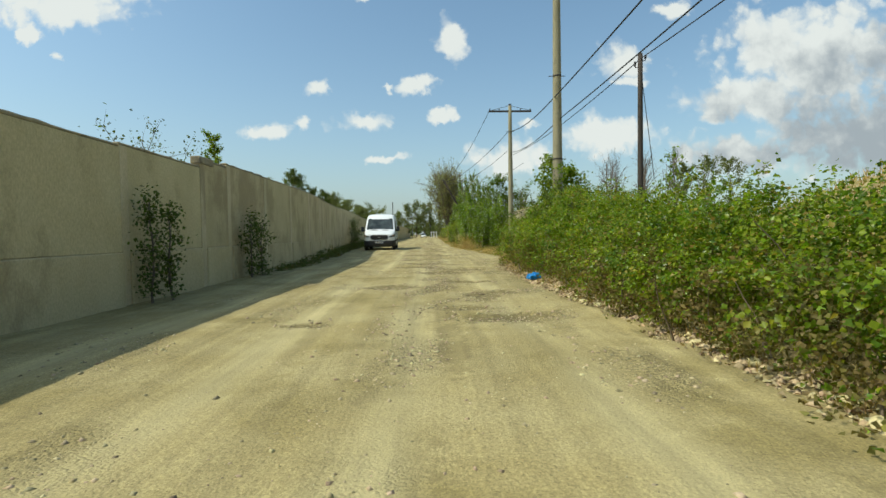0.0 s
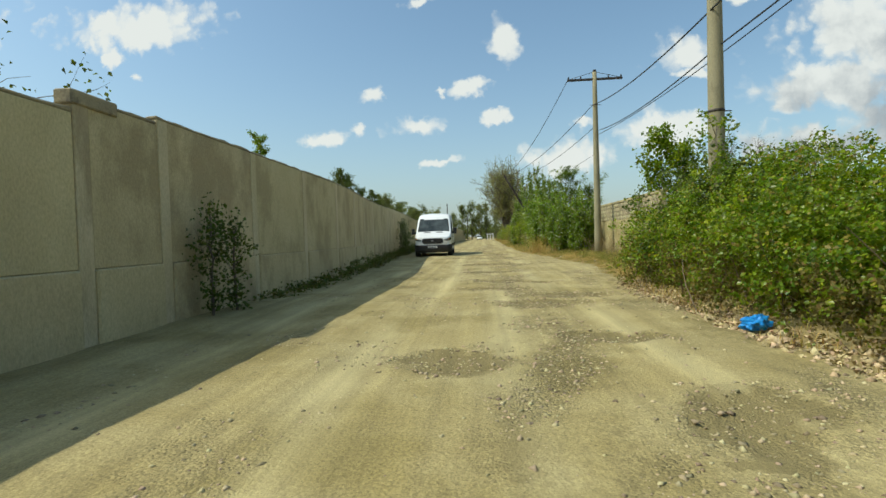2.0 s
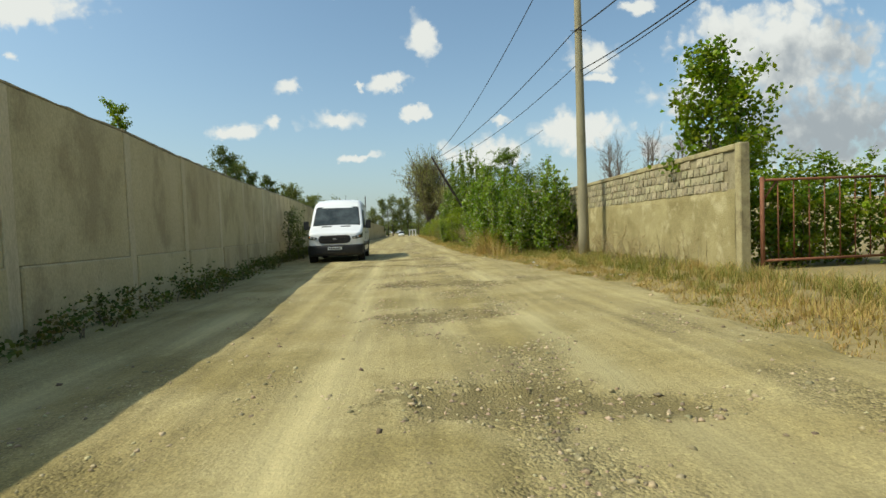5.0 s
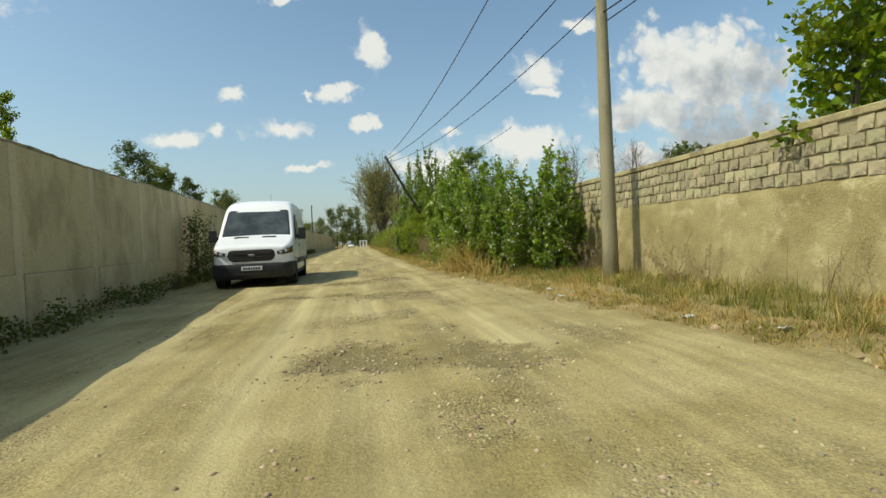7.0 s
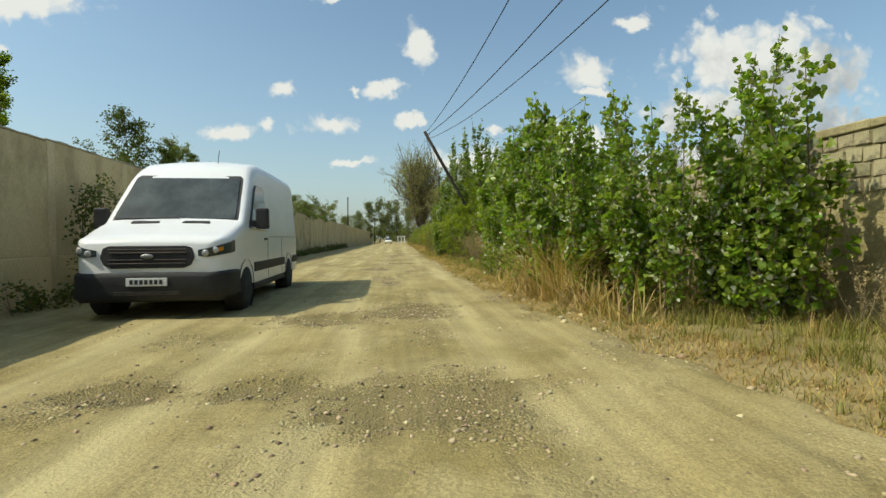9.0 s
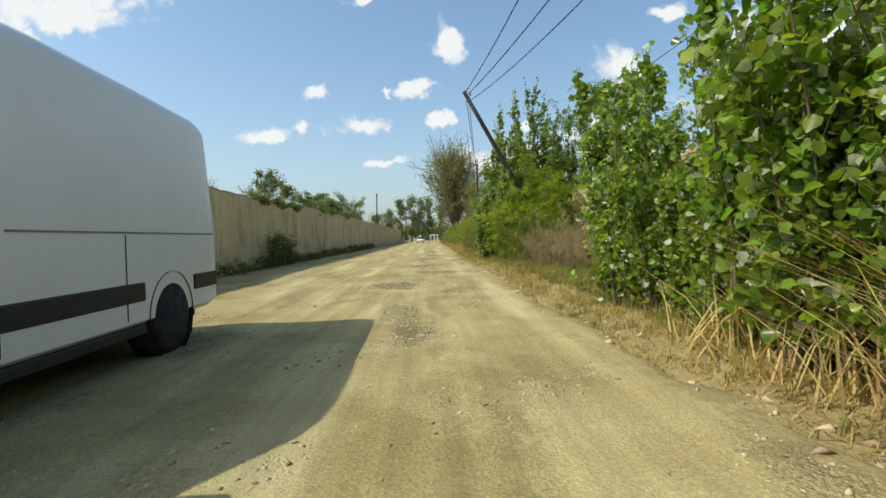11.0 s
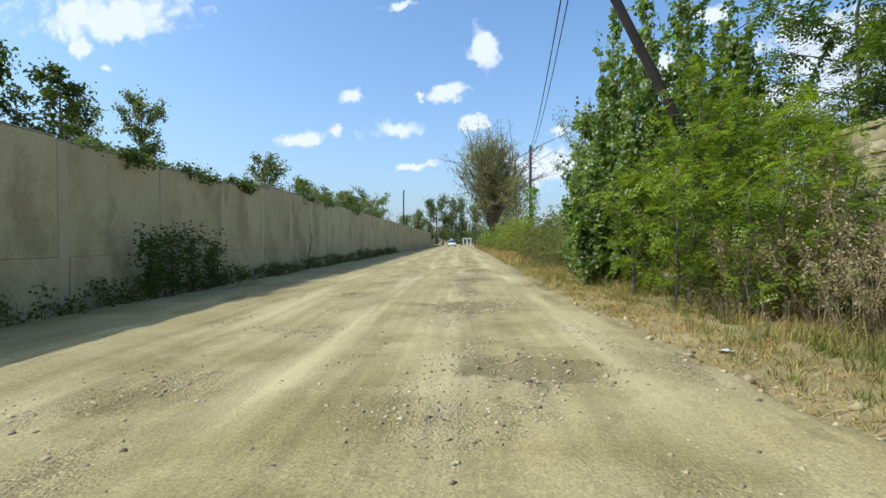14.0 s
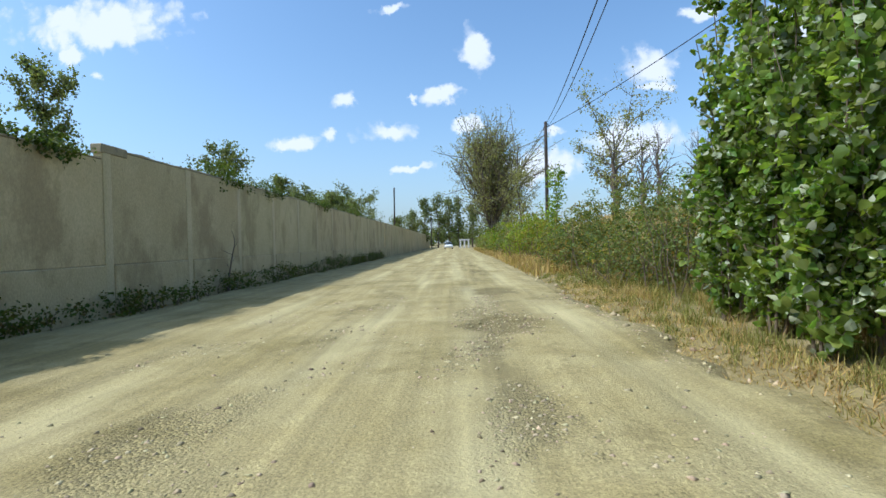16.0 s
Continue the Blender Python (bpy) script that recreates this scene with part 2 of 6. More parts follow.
M_BLOCK = material("wall_block", (0.42, 0.365, 0.205), (0.50, 0.45, 0.27), scale=6.0, bump=0.7, fine_scale=45, per_object=0.20, c3=(0.29, 0.25, 0.15), c3_at=0.56, c3_scale=4.0)
M_BLOCK_OLD = material("old_wall_block", (0.52, 0.44, 0.235), (0.62, 0.54, 0.31), scale=5.0, bump=0.9, fine_scale=40, per_object=0.22, c3=(0.33, 0.265, 0.14), c3_at=0.53, c3_scale=3.5)
M_MORTAR = material("wall_mortar", (0.27, 0.225, 0.12), (0.37, 0.315, 0.18), scale=5.0, bump=0.5)
M_WCAP = material("wall_cap", (0.40, 0.335, 0.165), (0.48, 0.41, 0.215), scale=4.5, bump=0.8, fine_scale=30, c3=(0.27, 0.22, 0.115), c3_at=0.54, c3_scale=2.2)
M_STONE = material("gravel_stone", (0.36, 0.29, 0.15), (0.52, 0.44, 0.26), scale=9.0, bump=0.3, island=0.5)
M_RUBBLE = material("tan_rubble", (0.58, 0.47, 0.27), (0.48, 0.37, 0.19), scale=9.0, bump=0.3, island=0.35)
M_RUST = material("rusty_pipe", (0.20, 0.075, 0.035), (0.28, 0.12, 0.06), scale=8.0, rough=0.8, bump=0.3)
M_WHITE = material("van_paint", (0.80, 0.80, 0.79), (0.76, 0.76, 0.74), scale=1.5, rough=0.25, bump=0.0, fine_scale=8, grit=0.97)
M_BLACKP = material("black_plastic", (0.022, 0.022, 0.022), (0.032, 0.031, 0.03), scale=6.0, rough=0.6, bump=0.1)
M_TYRE = material("tyre_rubber", (0.020, 0.019, 0.018), (0.05, 0.045, 0.035), scale=8.0, rough=0.9, bump=0.3)
M_STEEL = material("wheel_steel", (0.32, 0.32, 0.32), (0.24, 0.24, 0.23), scale=6.0, rough=0.45, metal=0.7, bump=0.0)
M_GLASS = material("dark_glass", (0.035, 0.045, 0.045), (0.085, 0.10, 0.10), scale=2.2, rough=0.05, bump=0.0)
M_LAMP = material("lamp_glass", (0.55, 0.55, 0.53), (0.42, 0.42, 0.42), scale=9.0, rough=0.12, bump=0.0, metal=0.3)
M_AMBER = material("amber_lens", (0.75, 0.28, 0.02), (0.65, 0.22, 0.02), rough=0.2, bump=0.0)
M_PLATE = material("plate_white", (0.75, 0.75, 0.72), (0.70, 0.70, 0.68), rough=0.4, bump=0.0)
M_BLUE = material("blue_plastic", (0.02, 0.22, 0.62), (0.03, 0.30, 0.72), scale=14.0, rough=0.35, bump=0.2)
M_PAPER = material("white_litter", (0.72, 0.70, 0.64), (0.60, 0.58, 0.52), scale=12.0, bump=0.1)
M_WALLWHITE = material("white_wash", (0.78, 0.77, 0.74), (0.68, 0.67, 0.63), scale=1.5, bump=0.1)


def ground_material(name, road):
    """Pale limestone dirt with stony and dark patches for the road; dry earth and thatch elsewhere."""
    m = material(name, (0.405, 0.320, 0.128) if road else (0.36, 0.28, 0.12), (0.500, 0.410, 0.188) if road else (0.27, 0.21, 0.085), scale=0.9, rough=0.95, bump=0.55, fine_scale=34, c3=(0.335, 0.265, 0.098) if road else (0.40, 0.32, 0.15), c3_at=0.56, c3_scale=0.55, distance=0.03)
    if road:
        nt = m.node_tree
        n, l = nt.nodes, nt.links
        bsdf = n["Principled BSDF"]
        old = bsdf.inputs["Base Color"].links[0].from_socket
        at = n.new("ShaderNodeAttribute")
        at.attribute_name = "wear"
        sx = n.new("ShaderNodeSeparateColor")
        l.new(at.outputs["Color"], sx.inputs[0])
        vor = n.new("ShaderNodeTexVoronoi")
        vor.inputs["Scale"].default_value = 46.0
        co = n.new("ShaderNodeTexCoord")
        l.new(co.outputs["Object"], vor.inputs["Vector"])
        v2 = n.new("ShaderNodeTexVoronoi")
        v2.inputs["Scale"].default_value = 85.0
        l.new(co.outputs["Object"], v2.inputs["Vector"])
        b2w = n.new("ShaderNodeRGBToBW")
        l.new(v2.outputs["Color"], b2w.inputs[0])
        spk = n.new("ShaderNodeMapRange")
        spk.inputs["To Min"].default_value, spk.inputs["To Max"].default_value = 0.70, 1.20
        l.new(b2w.outputs[0], spk.inputs["Value"])
        speck = n.new("ShaderNodeMix")
        speck.data_type, speck.blend_type = "RGBA", "MULTIPLY"
        speck.inputs[0].default_value = 1.0
        l.new(old, speck.inputs[6])
        l.new(spk.outputs[0], speck.inputs[7])
        old = speck.outputs[2]
        peb = n.new("ShaderNodeMix")
        peb.data_type, peb.blend_type = "RGBA", "MIX"
        bw = n.new("ShaderNodeRGBToBW")
        l.new(vor.outputs["Color"], bw.inputs[0])
        pr = n.new("ShaderNodeMapRange")
        pr.inputs["To Min"].default_value, pr.inputs["To Max"].default_value = 0.34, 1.20
        l.new(bw.outputs[0], pr.inputs["Value"])
        tint = n.new("ShaderNodeMix")
        tint.data_type, tint.blend_type = "RGBA", "MULTIPLY"
        tint.inputs[0].default_value = 1.0
        l.new(old, tint.inputs[6])
        l.new(pr.outputs[0], tint.inputs[7])
        l.new(sx.outputs[1], peb.inputs[0])
        l.new(old, peb.inputs[6])
        l.new(tint.outputs[2], peb.inputs[7])
        def calc(op, a, b, c=None):
            q = n.new("ShaderNodeMath")
            q.operation = op
            for sock, v in zip(q.inputs, (a, b, c)):
                if isinstance(v, (int, float)):
                    sock.default_value = v
                elif v is not None:
                    l.new(v, sock)
            return q.outputs[0]

        def ragged(field, lo, hi, top, s1, k1, s2, k2):
            """A soft field broken up by noise and cut to a ragged edge."""
            for s, k in ((s1, k1), (s2, k2)):
                t = n.new("ShaderNodeTexNoise")
                t.inputs["Scale"].default_value, t.inputs["Detail"].default_value, t.inputs["Roughness"].default_value = s, 6.0, 0.65
                l.new(co.outputs["Object"], t.inputs["Vector"])
                field = calc("MULTIPLY_ADD", calc("SUBTRACT", t.outputs[0], 0.5), k, field)
            r = n.new("ShaderNodeMapRange")
            r.interpolation_type = "SMOOTHSTEP"
            r.inputs["From Min"].default_value, r.inputs["From Max"].default_value, r.inputs["To Max"].default_value = lo, hi, top
            l.new(field, r.inputs["Value"])
            return r.outputs[0]

        hole = ragged(sx.outputs[0], 0.50, 0.62, 0.80, 1.5, 2.3, 7.0, 1.0)
        brown = ragged(at.outputs["Alpha"], 0.40, 0.70, 0.60, 1.4, 2.0, 12.0, 1.4)
        dark = n.new("ShaderNodeMix")
        dark.data_type, dark.blend_type = "RGBA", "MIX"
        l.new(calc("MAXIMUM", hole, brown), dark.inputs[0])
        l.new(peb.outputs[2], dark.inputs[6])
        dark.inputs[7].default_value = (0.215, 0.170, 0.068, 1)
        dust = n.new("ShaderNodeMix")
        dust.data_type = "RGBA"
        l.new(sx.outputs[2], dust.inputs[0])
        l.new(dark.outputs[2], dust.inputs[6])
        dust.inputs[7].default_value = (0.57, 0.485, 0.245, 1)
        streak = n.new("ShaderNodeTexNoise")
        streak.inputs["Scale"].default_value, streak.inputs["Detail"].default_value, streak.inputs["Roughness"].default_value = 1.0, 7.0, 0.62
        along = n.new("ShaderNodeMapping")
        along.inputs["Scale"].default_value = (4.2, 0.16, 1.0)
        l.new(co.outputs["Object"], along.inputs[0])
        l.new(along.outputs[0], streak.inputs["Vector"])
        sr = n.new("ShaderNodeMapRange")
        sr.inputs["From Min"].default_value, sr.inputs["From Max"].default_value, sr.inputs["To Min"].default_value, sr.inputs["To Max"].default_value = 0.34, 0.66, 0.80, 1.14
        l.new(streak.outputs[0], sr.inputs["Value"])
        worn_ = n.new("ShaderNodeMix")
        worn_.data_type, worn_.blend_type = "RGBA", "MULTIPLY"
        worn_.inputs[0].default_value = 1.0
        l.new(dust.outputs[2], worn_.inputs[6])
        l.new(sr.outputs[0], worn_.inputs[7])
        l.new(worn_.outputs[2], bsdf.inputs["Base Color"])
        b2 = n.new("ShaderNodeBump")
        b2.inputs["Strength"].default_value, b2.inputs["Distance"].default_value, b2.invert = 0.55, 0.03, True
        mm = n.new("ShaderNodeMath")
        mm.operation = "MULTIPLY"
        l.new(vor.outputs["Distance"], mm.inputs[0])
        l.new(sx.outputs[1], mm.inputs[1])
        l.new(mm.outputs[0], b2.inputs["Height"])
        l.new(bsdf.inputs["Normal"].links[0].from_socket, b2.inputs["Normal"])
        b3 = n.new("ShaderNodeBump")
        b3.inputs["Strength"].default_value, b3.inputs["Distance"].default_value, b3.invert = 0.35, 0.04, True
        l.new(hole, b3.inputs["Height"])
        l.new(b2.outputs[0], b3.inputs["Normal"])
        l.new(b3.outputs[0], bsdf.inputs["Normal"])
    return m


M_ROAD = ground_material("road_dirt", True)
M_EARTH = ground_material("verge_earth", False)


# ---- mesh helpers ----
def mesh_from(name, verts, faces, mat, smooth=False):
    """A mesh from arrays of points and of triangles or quads."""
    verts, faces = np.asarray(verts, np.float32), np.asarray(faces, np.int32)
    me = bpy.data.meshes.new(name)
    me.vertices.add(len(verts))
    me.vertices.foreach_set("co", verts.ravel())
    k = faces.shape[1]
    me.loops.add(faces.size)
    me.loops.foreach_set("vertex_index", faces.ravel())
    me.polygons.add(len(faces))
    me.polygons.foreach_set("loop_start", np.arange(len(faces), dtype=np.int32) * k)
    me.update(calc_edges=True)
    me.validate()
    me.materials.append(mat)
    if smooth:
        me.polygons.foreach_set("use_smooth", np.ones(len(faces), bool))
    return me


def joined(pieces):
    """Several (verts, faces) as one."""
    vs, fs, n = [], [], 0
    for v, f in pieces:
        v, f = np.asarray(v, float), np.asarray(f, int)
        vs.append(v)
        fs.append(f + n)
        n += len(v)
    return np.concatenate(vs), np.concatenate(fs)


def thing(name, label, category, place=(0, 0, 0), rz=0.0, group="", kind=""):
    ob = new(name)
    ob.empty_display_size = 0.2
    ob.matrix_world = pose(*place, 0, 0, rz)
    return tagged(ob, label, category, group, kind)


def child(name, me, parent, label=""):
    ob = new(name, me)
    ob.parent = parent
    if label:
        ob["label"] = label
    return ob


def part(name, bm, mat, parent, label="", smooth=False):
    me = bpy.data.meshes.new(name)
    bm.normal_update()
    bm.to_mesh(me)
    bm.free()
    me.materials.append(mat)
    if smooth:
        me.polygons.foreach_set("use_smooth", np.ones(len(me.polygons), bool))
    return child(name, me, parent, label)


def box_bm(x0, x1, y0, y1, z0, z1, bevel=0.0, segments=1):
    bm = bmesh.new()
    bmesh.ops.create_cube(bm, size=1.0, matrix=Matrix.Translation(((x0 + x1) / 2, (y0 + y1) / 2, (z0 + z1) / 2)) @ Matrix.Diagonal((x1 - x0, y1 - y0, z1 - z0, 1)))
    if bevel:
        bmesh.ops.bevel(bm, geom=bm.edges[:], offset=bevel, segments=segments, affect="EDGES", profile=0.6)
    return bm


def tube(points, radii, sides=6, cap=True):
    """Verts and triangle-free quads of a tube along points."""
    P = np.asarray(points, float)
    R = np.broadcast_to(np.asarray(radii, float), (len(P),))
    T = np.gradient(P, axis=0)
    T /= np.linalg.norm(T, axis=1)[:, None] + 1e-9
    ref = np.where(np.abs(T[:, 2:3]) > 0.9, [[1.0, 0, 0]], [[0, 0, 1.0]])
    A = np.cross(T, ref)
    A /= np.linalg.norm(A, axis=1)[:, None] + 1e-9
    B = np.cross(T, A)
    ang = np.arange(sides) * 2 * math.pi / sides
    V = P[:, None] + R[:, None, None] * (np.cos(ang)[None, :, None] * A[:, None] + np.sin(ang)[None, :, None] * B[:, None])
    V = V.reshape(-1, 3)
    i = np.arange(len(P) - 1)[:, None] * sides
    j = np.arange(sides)[None]
    F = np.stack([i + j, i + (j + 1) % sides, i + sides + (j + 1) % sides, i + sides + j], -1).reshape(-1, 4)
    if cap:
        n = len(V)
        V = np.concatenate([V, P[:1], P[-1:]])
        s = np.arange(0, sides, 2)
        lo = np.stack([np.full(len(s), n), (s + 2) % sides, s + 1, s], -1)
        e = (len(P) - 1) * sides
        hi = np.stack([np.full(len(s), n + 1), e + s, e + s + 1, e + (s + 2) % sides], -1)
        F = np.concatenate([F, lo, hi]) if sides % 2 == 0 else F
    return V, F


def leaf_arrays(P, size, rng, aspect=0.75, up=0.35, out=None, fold=0.22, shape="heart"):
    """Folded little blades, one a point, each turned its own way."""
    n = len(P)
    N = rng.normal(size=(n, 3))
    N[:, 2] += up * 2
    if out is not None:
        N = N * 0.9 + out * 1.5
    N /= np.linalg.norm(N, axis=1)[:, None]
    D = rng.normal(size=(n, 3))
    D[:, 2] -= 0.25
    D -= (D * N).sum(1)[:, None] * N
    D /= np.linalg.norm(D, axis=1)[:, None] + 1e-9
    S = np.cross(N, D)
    L = (size * rng.uniform(0.6, 1.3, n))[:, None]
    W = L * aspect * 0.5
    if shape == "broad":
        at = lambda f, w, k: P + D * L * (f - 0.5) + S * W * w + N * L * fold * k
        V = np.stack([at(0.0, 0, 0), at(0.12, 0.85, 0.7), at(0.45, 0.9, 1.0), at(1.0, 0, 0.1), at(0.45, -0.9, 1.0), at(0.12, -0.85, 0.7)], 1).reshape(-1, 3)
        b = np.arange(n)[:, None] * 6
        return V, np.concatenate([b + [[0, 1, 2]], b + [[0, 2, 3]], b + [[0, 3, 4]], b + [[0, 4, 5]]])
    mid = 0.38 if shape == "heart" else 0.5
    V = np.stack([P - D * L * 0.5, P + D * L * (mid - 0.5) + S * W + N * L * fold, P + D * L * 0.5, P + D * L * (mid - 0.5) - S * W + N * L * fold], 1).reshape(-1, 3)
    b = np.arange(n)[:, None] * 4
    F = np.concatenate([b + [[0, 1, 2]], b + [[0, 2, 3]]])
    return V, F


def blade_arrays(P, height, width, rng, lean=0.35):
    """Grass blades: bent strips of three triangles."""
    n = len(P)
    a = rng.uniform(0, 2 * math.pi, n)
    d = np.stack([np.cos(a), np.sin(a), np.zeros(n)], 1)
    s = np.stack([-np.sin(a), np.cos(a), np.zeros(n)], 1)
    h = (np.asarray(height) * rng.uniform(0.5, 1.3, n))[:, None]
    w = np.asarray(width) * 0.5
    w = w[:, None] if np.ndim(w) else w
    b = rng.uniform(0, lean, n)[:, None] * h
    up = np.array([[0, 0, 1.0]])
    m = P + up * h * 0.55 + d * b * 0.35
    V = np.stack([P - s * w, P + s * w, m + s * w * 0.7, m - s * w * 0.7, P + up * h + d * b], 1).reshape(-1, 3)
    k = np.arange(n)[:, None] * 5
    F = np.concatenate([k + [[0, 1, 2]], k + [[0, 2, 3]], k + [[3, 2, 4]]])
    return V, F


def frond_arrays(P, length, rng, pairs=5, droop=0.35, out=None):
    """Feathery leaves: a row of leaflet pairs along a bent midrib, one frond a point."""
    n = len(P)
    D = rng.normal(size=(n, 3))
    if out is not None:
        D += out * 1.5
    D[:, 2] = D[:, 2] * 0.45 - droop * 0.5
    D /= np.linalg.norm(D, axis=1)[:, None] + 1e-9
    S = np.cross(D, np.array([[0, 0, 1.0]]) + rng.normal(0, 0.35, (n, 3)))
    S /= np.linalg.norm(S, axis=1)[:, None] + 1e-9
    N = np.cross(S, D)
    L = (length * rng.uniform(0.6, 1.25, n))[:, None]
    V, F = [], []
    for k in range(pairs):
        f = (k + 0.6) / pairs
        c = P + D * L * f - np.array([[0, 0, 1.0]]) * L * droop * f * f
        w = L * 0.22 * (1 - 0.35 * abs(f - 0.45) * 2)
        for s in (-1, 1):
            tip = c + S * s * w * 1.5 + D * w * 0.55 - N * w * rng.uniform(-0.1, 0.45, (n, 1))
            mid = (c + tip) / 2
            V.append(np.stack([c, mid + D * w * 0.44, tip, mid - D * w * 0.44], 1))
    V = np.stack(V, 1).reshape(-1, 3)
    b = np.arange(n * pairs * 2)[:, None] * 4
    return V, np.concatenate([b + [[0, 1, 2]], b + [[0, 2, 3]]])


# ---- ground and road ----
def smooth_noise(x, y, s, seed=0):
    """Cheap rolling noise in -1..1 from a few turned waves."""
    r = np.random.RandomState(seed)
    out = np.zeros(np.broadcast(x, y).shape)
    for k in range(7):
        a, f, p = r.uniform(0, 2 * math.pi), r.uniform(0.6, 1.9) / s, r.uniform(0, 6.28)
        out = out + np.sin((np.cos(a) * x + np.sin(a) * y) * f * 2 * math.pi + p + 1.3 * np.sin((np.sin(a) * x - np.cos(a) * y) * f * 3.1 + p * 2))
    return out / 7 * 1.6


def step(v, lo, hi):
    t = np.clip((v - lo) / (hi - lo), 0, 1)
    return t * t * (3 - 2 * t)


def right_edge(y):
    return np.interp(y, (-10, 8, 14, 19, 24, 29, 34, 38, 45, 53, 57, 63, 71, 100, 200), (3.3, 3.3, 3.15, 2.95, 3.5, 4.2, 3.7, 3.6, 2.85, 2.55, 2.75, 2.65, 2.5, 3.0, 3.4))


def wall_x(y):
    return np.interp(y, (-20, 27.5, 33, 38, 46, 54, 60, 250), (-5.05, -5.05, -5.7, -6.1, -6.55, -6.93, -7.1, -7.1))


def ground_z(x, y):
    z = -0.13 + 0.19 * step(x, right_edge(y) - 0.45, right_edge(y) + 0.75) + 0.05 * smooth_noise(x, y, 3.0, 5) * step(x, right_edge(y) + 0.2, right_edge(y) + 1.0)
    bank = step(x, 8.5, 15.0) * (3.3 + 0.5 * smooth_noise(x, y, 30.0, 6)) * step(np.abs(y - 45), 14.0, 30.0)
    far = step(x, 60, 200)
    return np.where(x < wall_x(y) - 0.2, 0.0, z + bank * (1 - far))


def grid(xs, ys, zf):
    X, Y = np.meshgrid(xs, ys)
    V = np.stack([X, Y, zf(X, Y)], -1).reshape(-1, 3)
    w = len(xs)
    i = (np.arange(len(ys) - 1)[:, None] * w + np.arange(w - 1)[None]).reshape(-1)
    return V, np.stack([i, i + 1, i + w + 1, i + w], -1)


gx = np.concatenate([[-1800, -600, -200, -80, -40, -25, -15, -10, -7.5], np.arange(-6.5, 18.1, 0.4), [20, 24, 30, 40, 60, 100, 200, 600, 1800]])
gy = np.concatenate([[-1200, -400, -120, -50, -25, -15], np.arange(-10, 150.1, 0.8), [155, 165, 180, 200, 240, 300, 500, 1000, 2200]])
tagged(new("ground", mesh_from("ground", *grid(gx, gy, ground_z), M_EARTH, True)), "dry earth and thatch beside a dirt road", "ground", kind="structure")

HOLES = (  # x, y, half width, half length, depth
    (1.75, 10.2, 0.75, 0.36, 0.06), (1.15, 11.1, 0.42, 0.22, 0.05), (1.45, 15.6, 0.6, 0.32, 0.05), (1.6, 12.6, 0.4, 0.45, 0.03), (1.0, 18.7, 0.8, 0.5, 0.05), (0.1, 21.4, 0.8, 0.25, 0.05), (-1.2, 9.8, 0.30, 0.16, 0.03),
    (0.2, 23.3, 0.7, 0.35, 0.05), (1.25, 23.0, 0.5, 0.25, 0.03), (1.7, 20.0, 0.9, 0.45, 0.05), (1.2, 30.8, 0.55, 0.6, 0.05), (-0.25, 31.2, 0.6, 0.7, 0.05), (0.75, 37.6, 0.95, 0.65, 0.07),
    (-0.5, 38.0, 0.5, 0.35, 0.04), (-1.75, 37.9, 0.5, 0.3, 0.03), (-0.5, 41.8, 0.8, 0.6, 0.05), (0.8, 42.4, 0.7, 0.9, 0.04), (-0.2, 54.2, 0.55, 0.8, 0.06), (0.3, 63.6, 0.6, 0.7, 0.04),
    (0.6, 69.8, 0.5, 0.7, 0.04), (1.0, 75.0, 0.6, 0.8, 0.04), (0.2, 27.0, 0.8, 0.5, 0.04), (1.9, 13.2, 0.5, 0.4, 0.03), (-0.4, 14.5, 0.6, 0.5, 0.03), (0.9, 58.8, 0.7, 0.5, 0.04))


def hole_mask(X, Y, grow=1.0):
    m = np.zeros(X.shape)
    for x, y, a, b, _ in HOLES:
        wob_ = 0.30 * smooth_noise(X, Y, 0.7, 11) + 0.16 * smooth_noise(X, Y, 0.23, 12)
        m = np.maximum(m, 1 - step(np.hypot((X - x) / a, (Y - y) / b) / grow + wob_, 0.66, 0.92))
    return m


def hole_field(X, Y):
    """1 in the middle of a pothole, 0.5 at its rim, falling off outside."""
    m = np.zeros(X.shape)
    for x, y, a, b, _ in HOLES:
        m = np.maximum(m, np.clip(1 - 0.5 * np.hypot((X - x) / a, (Y - y) / b) ** 1.5, 0, 1))
    return m


def road_z(X, Y):
    z = 0.012 * smooth_noise(X, Y, 1.7, 21) + 0.004 * smooth_noise(X, Y, 0.5, 22) + 0.035 * smooth_noise(X, Y, 7.0, 23)
    for c in (-3.1, -1.35, 0.25, 1.75):
        z = z - 0.018 * np.exp(-((X - c - 0.25 * np.sin(Y * 0.11 + c)) / 0.32) ** 2)
    z = z - 0.035 * hole_mask(X, Y)
    e = right_edge(Y) + 0.25 * smooth_noise(X * 0.2, Y, 1.6, 24)
    return z + 0.012 - 0.22 * step(X, e - 0.15, e + 0.6)


rx = np.arange(-6.6, 5.01, 0.11)
ry = np.concatenate([np.arange(-8, 78, 0.13), np.arange(78, 230, 0.6)])
rv, rf = grid(rx, ry, road_z)
road_me = mesh_from("road", rv, rf, M_ROAD, True)
wear = np.zeros((len(rv), 4), np.float32)
X, Y = rv[:, 0], rv[:, 1]
patch = step(smooth_noise(X * 1.0, Y * 0.35, 1.6, 31) + 0.35 * smooth_noise(X, Y, 0.5, 32), 0.05, 0.75)
centre = np.exp(-((X - 0.55) / 0.65) ** 2) + 0.6 * np.exp(-((X + 2.2) / 0.5) ** 2) + 0.7 * np.exp(-((X - 2.6) / 0.4) ** 2)
wear[:, 0] = hole_field(X, Y)
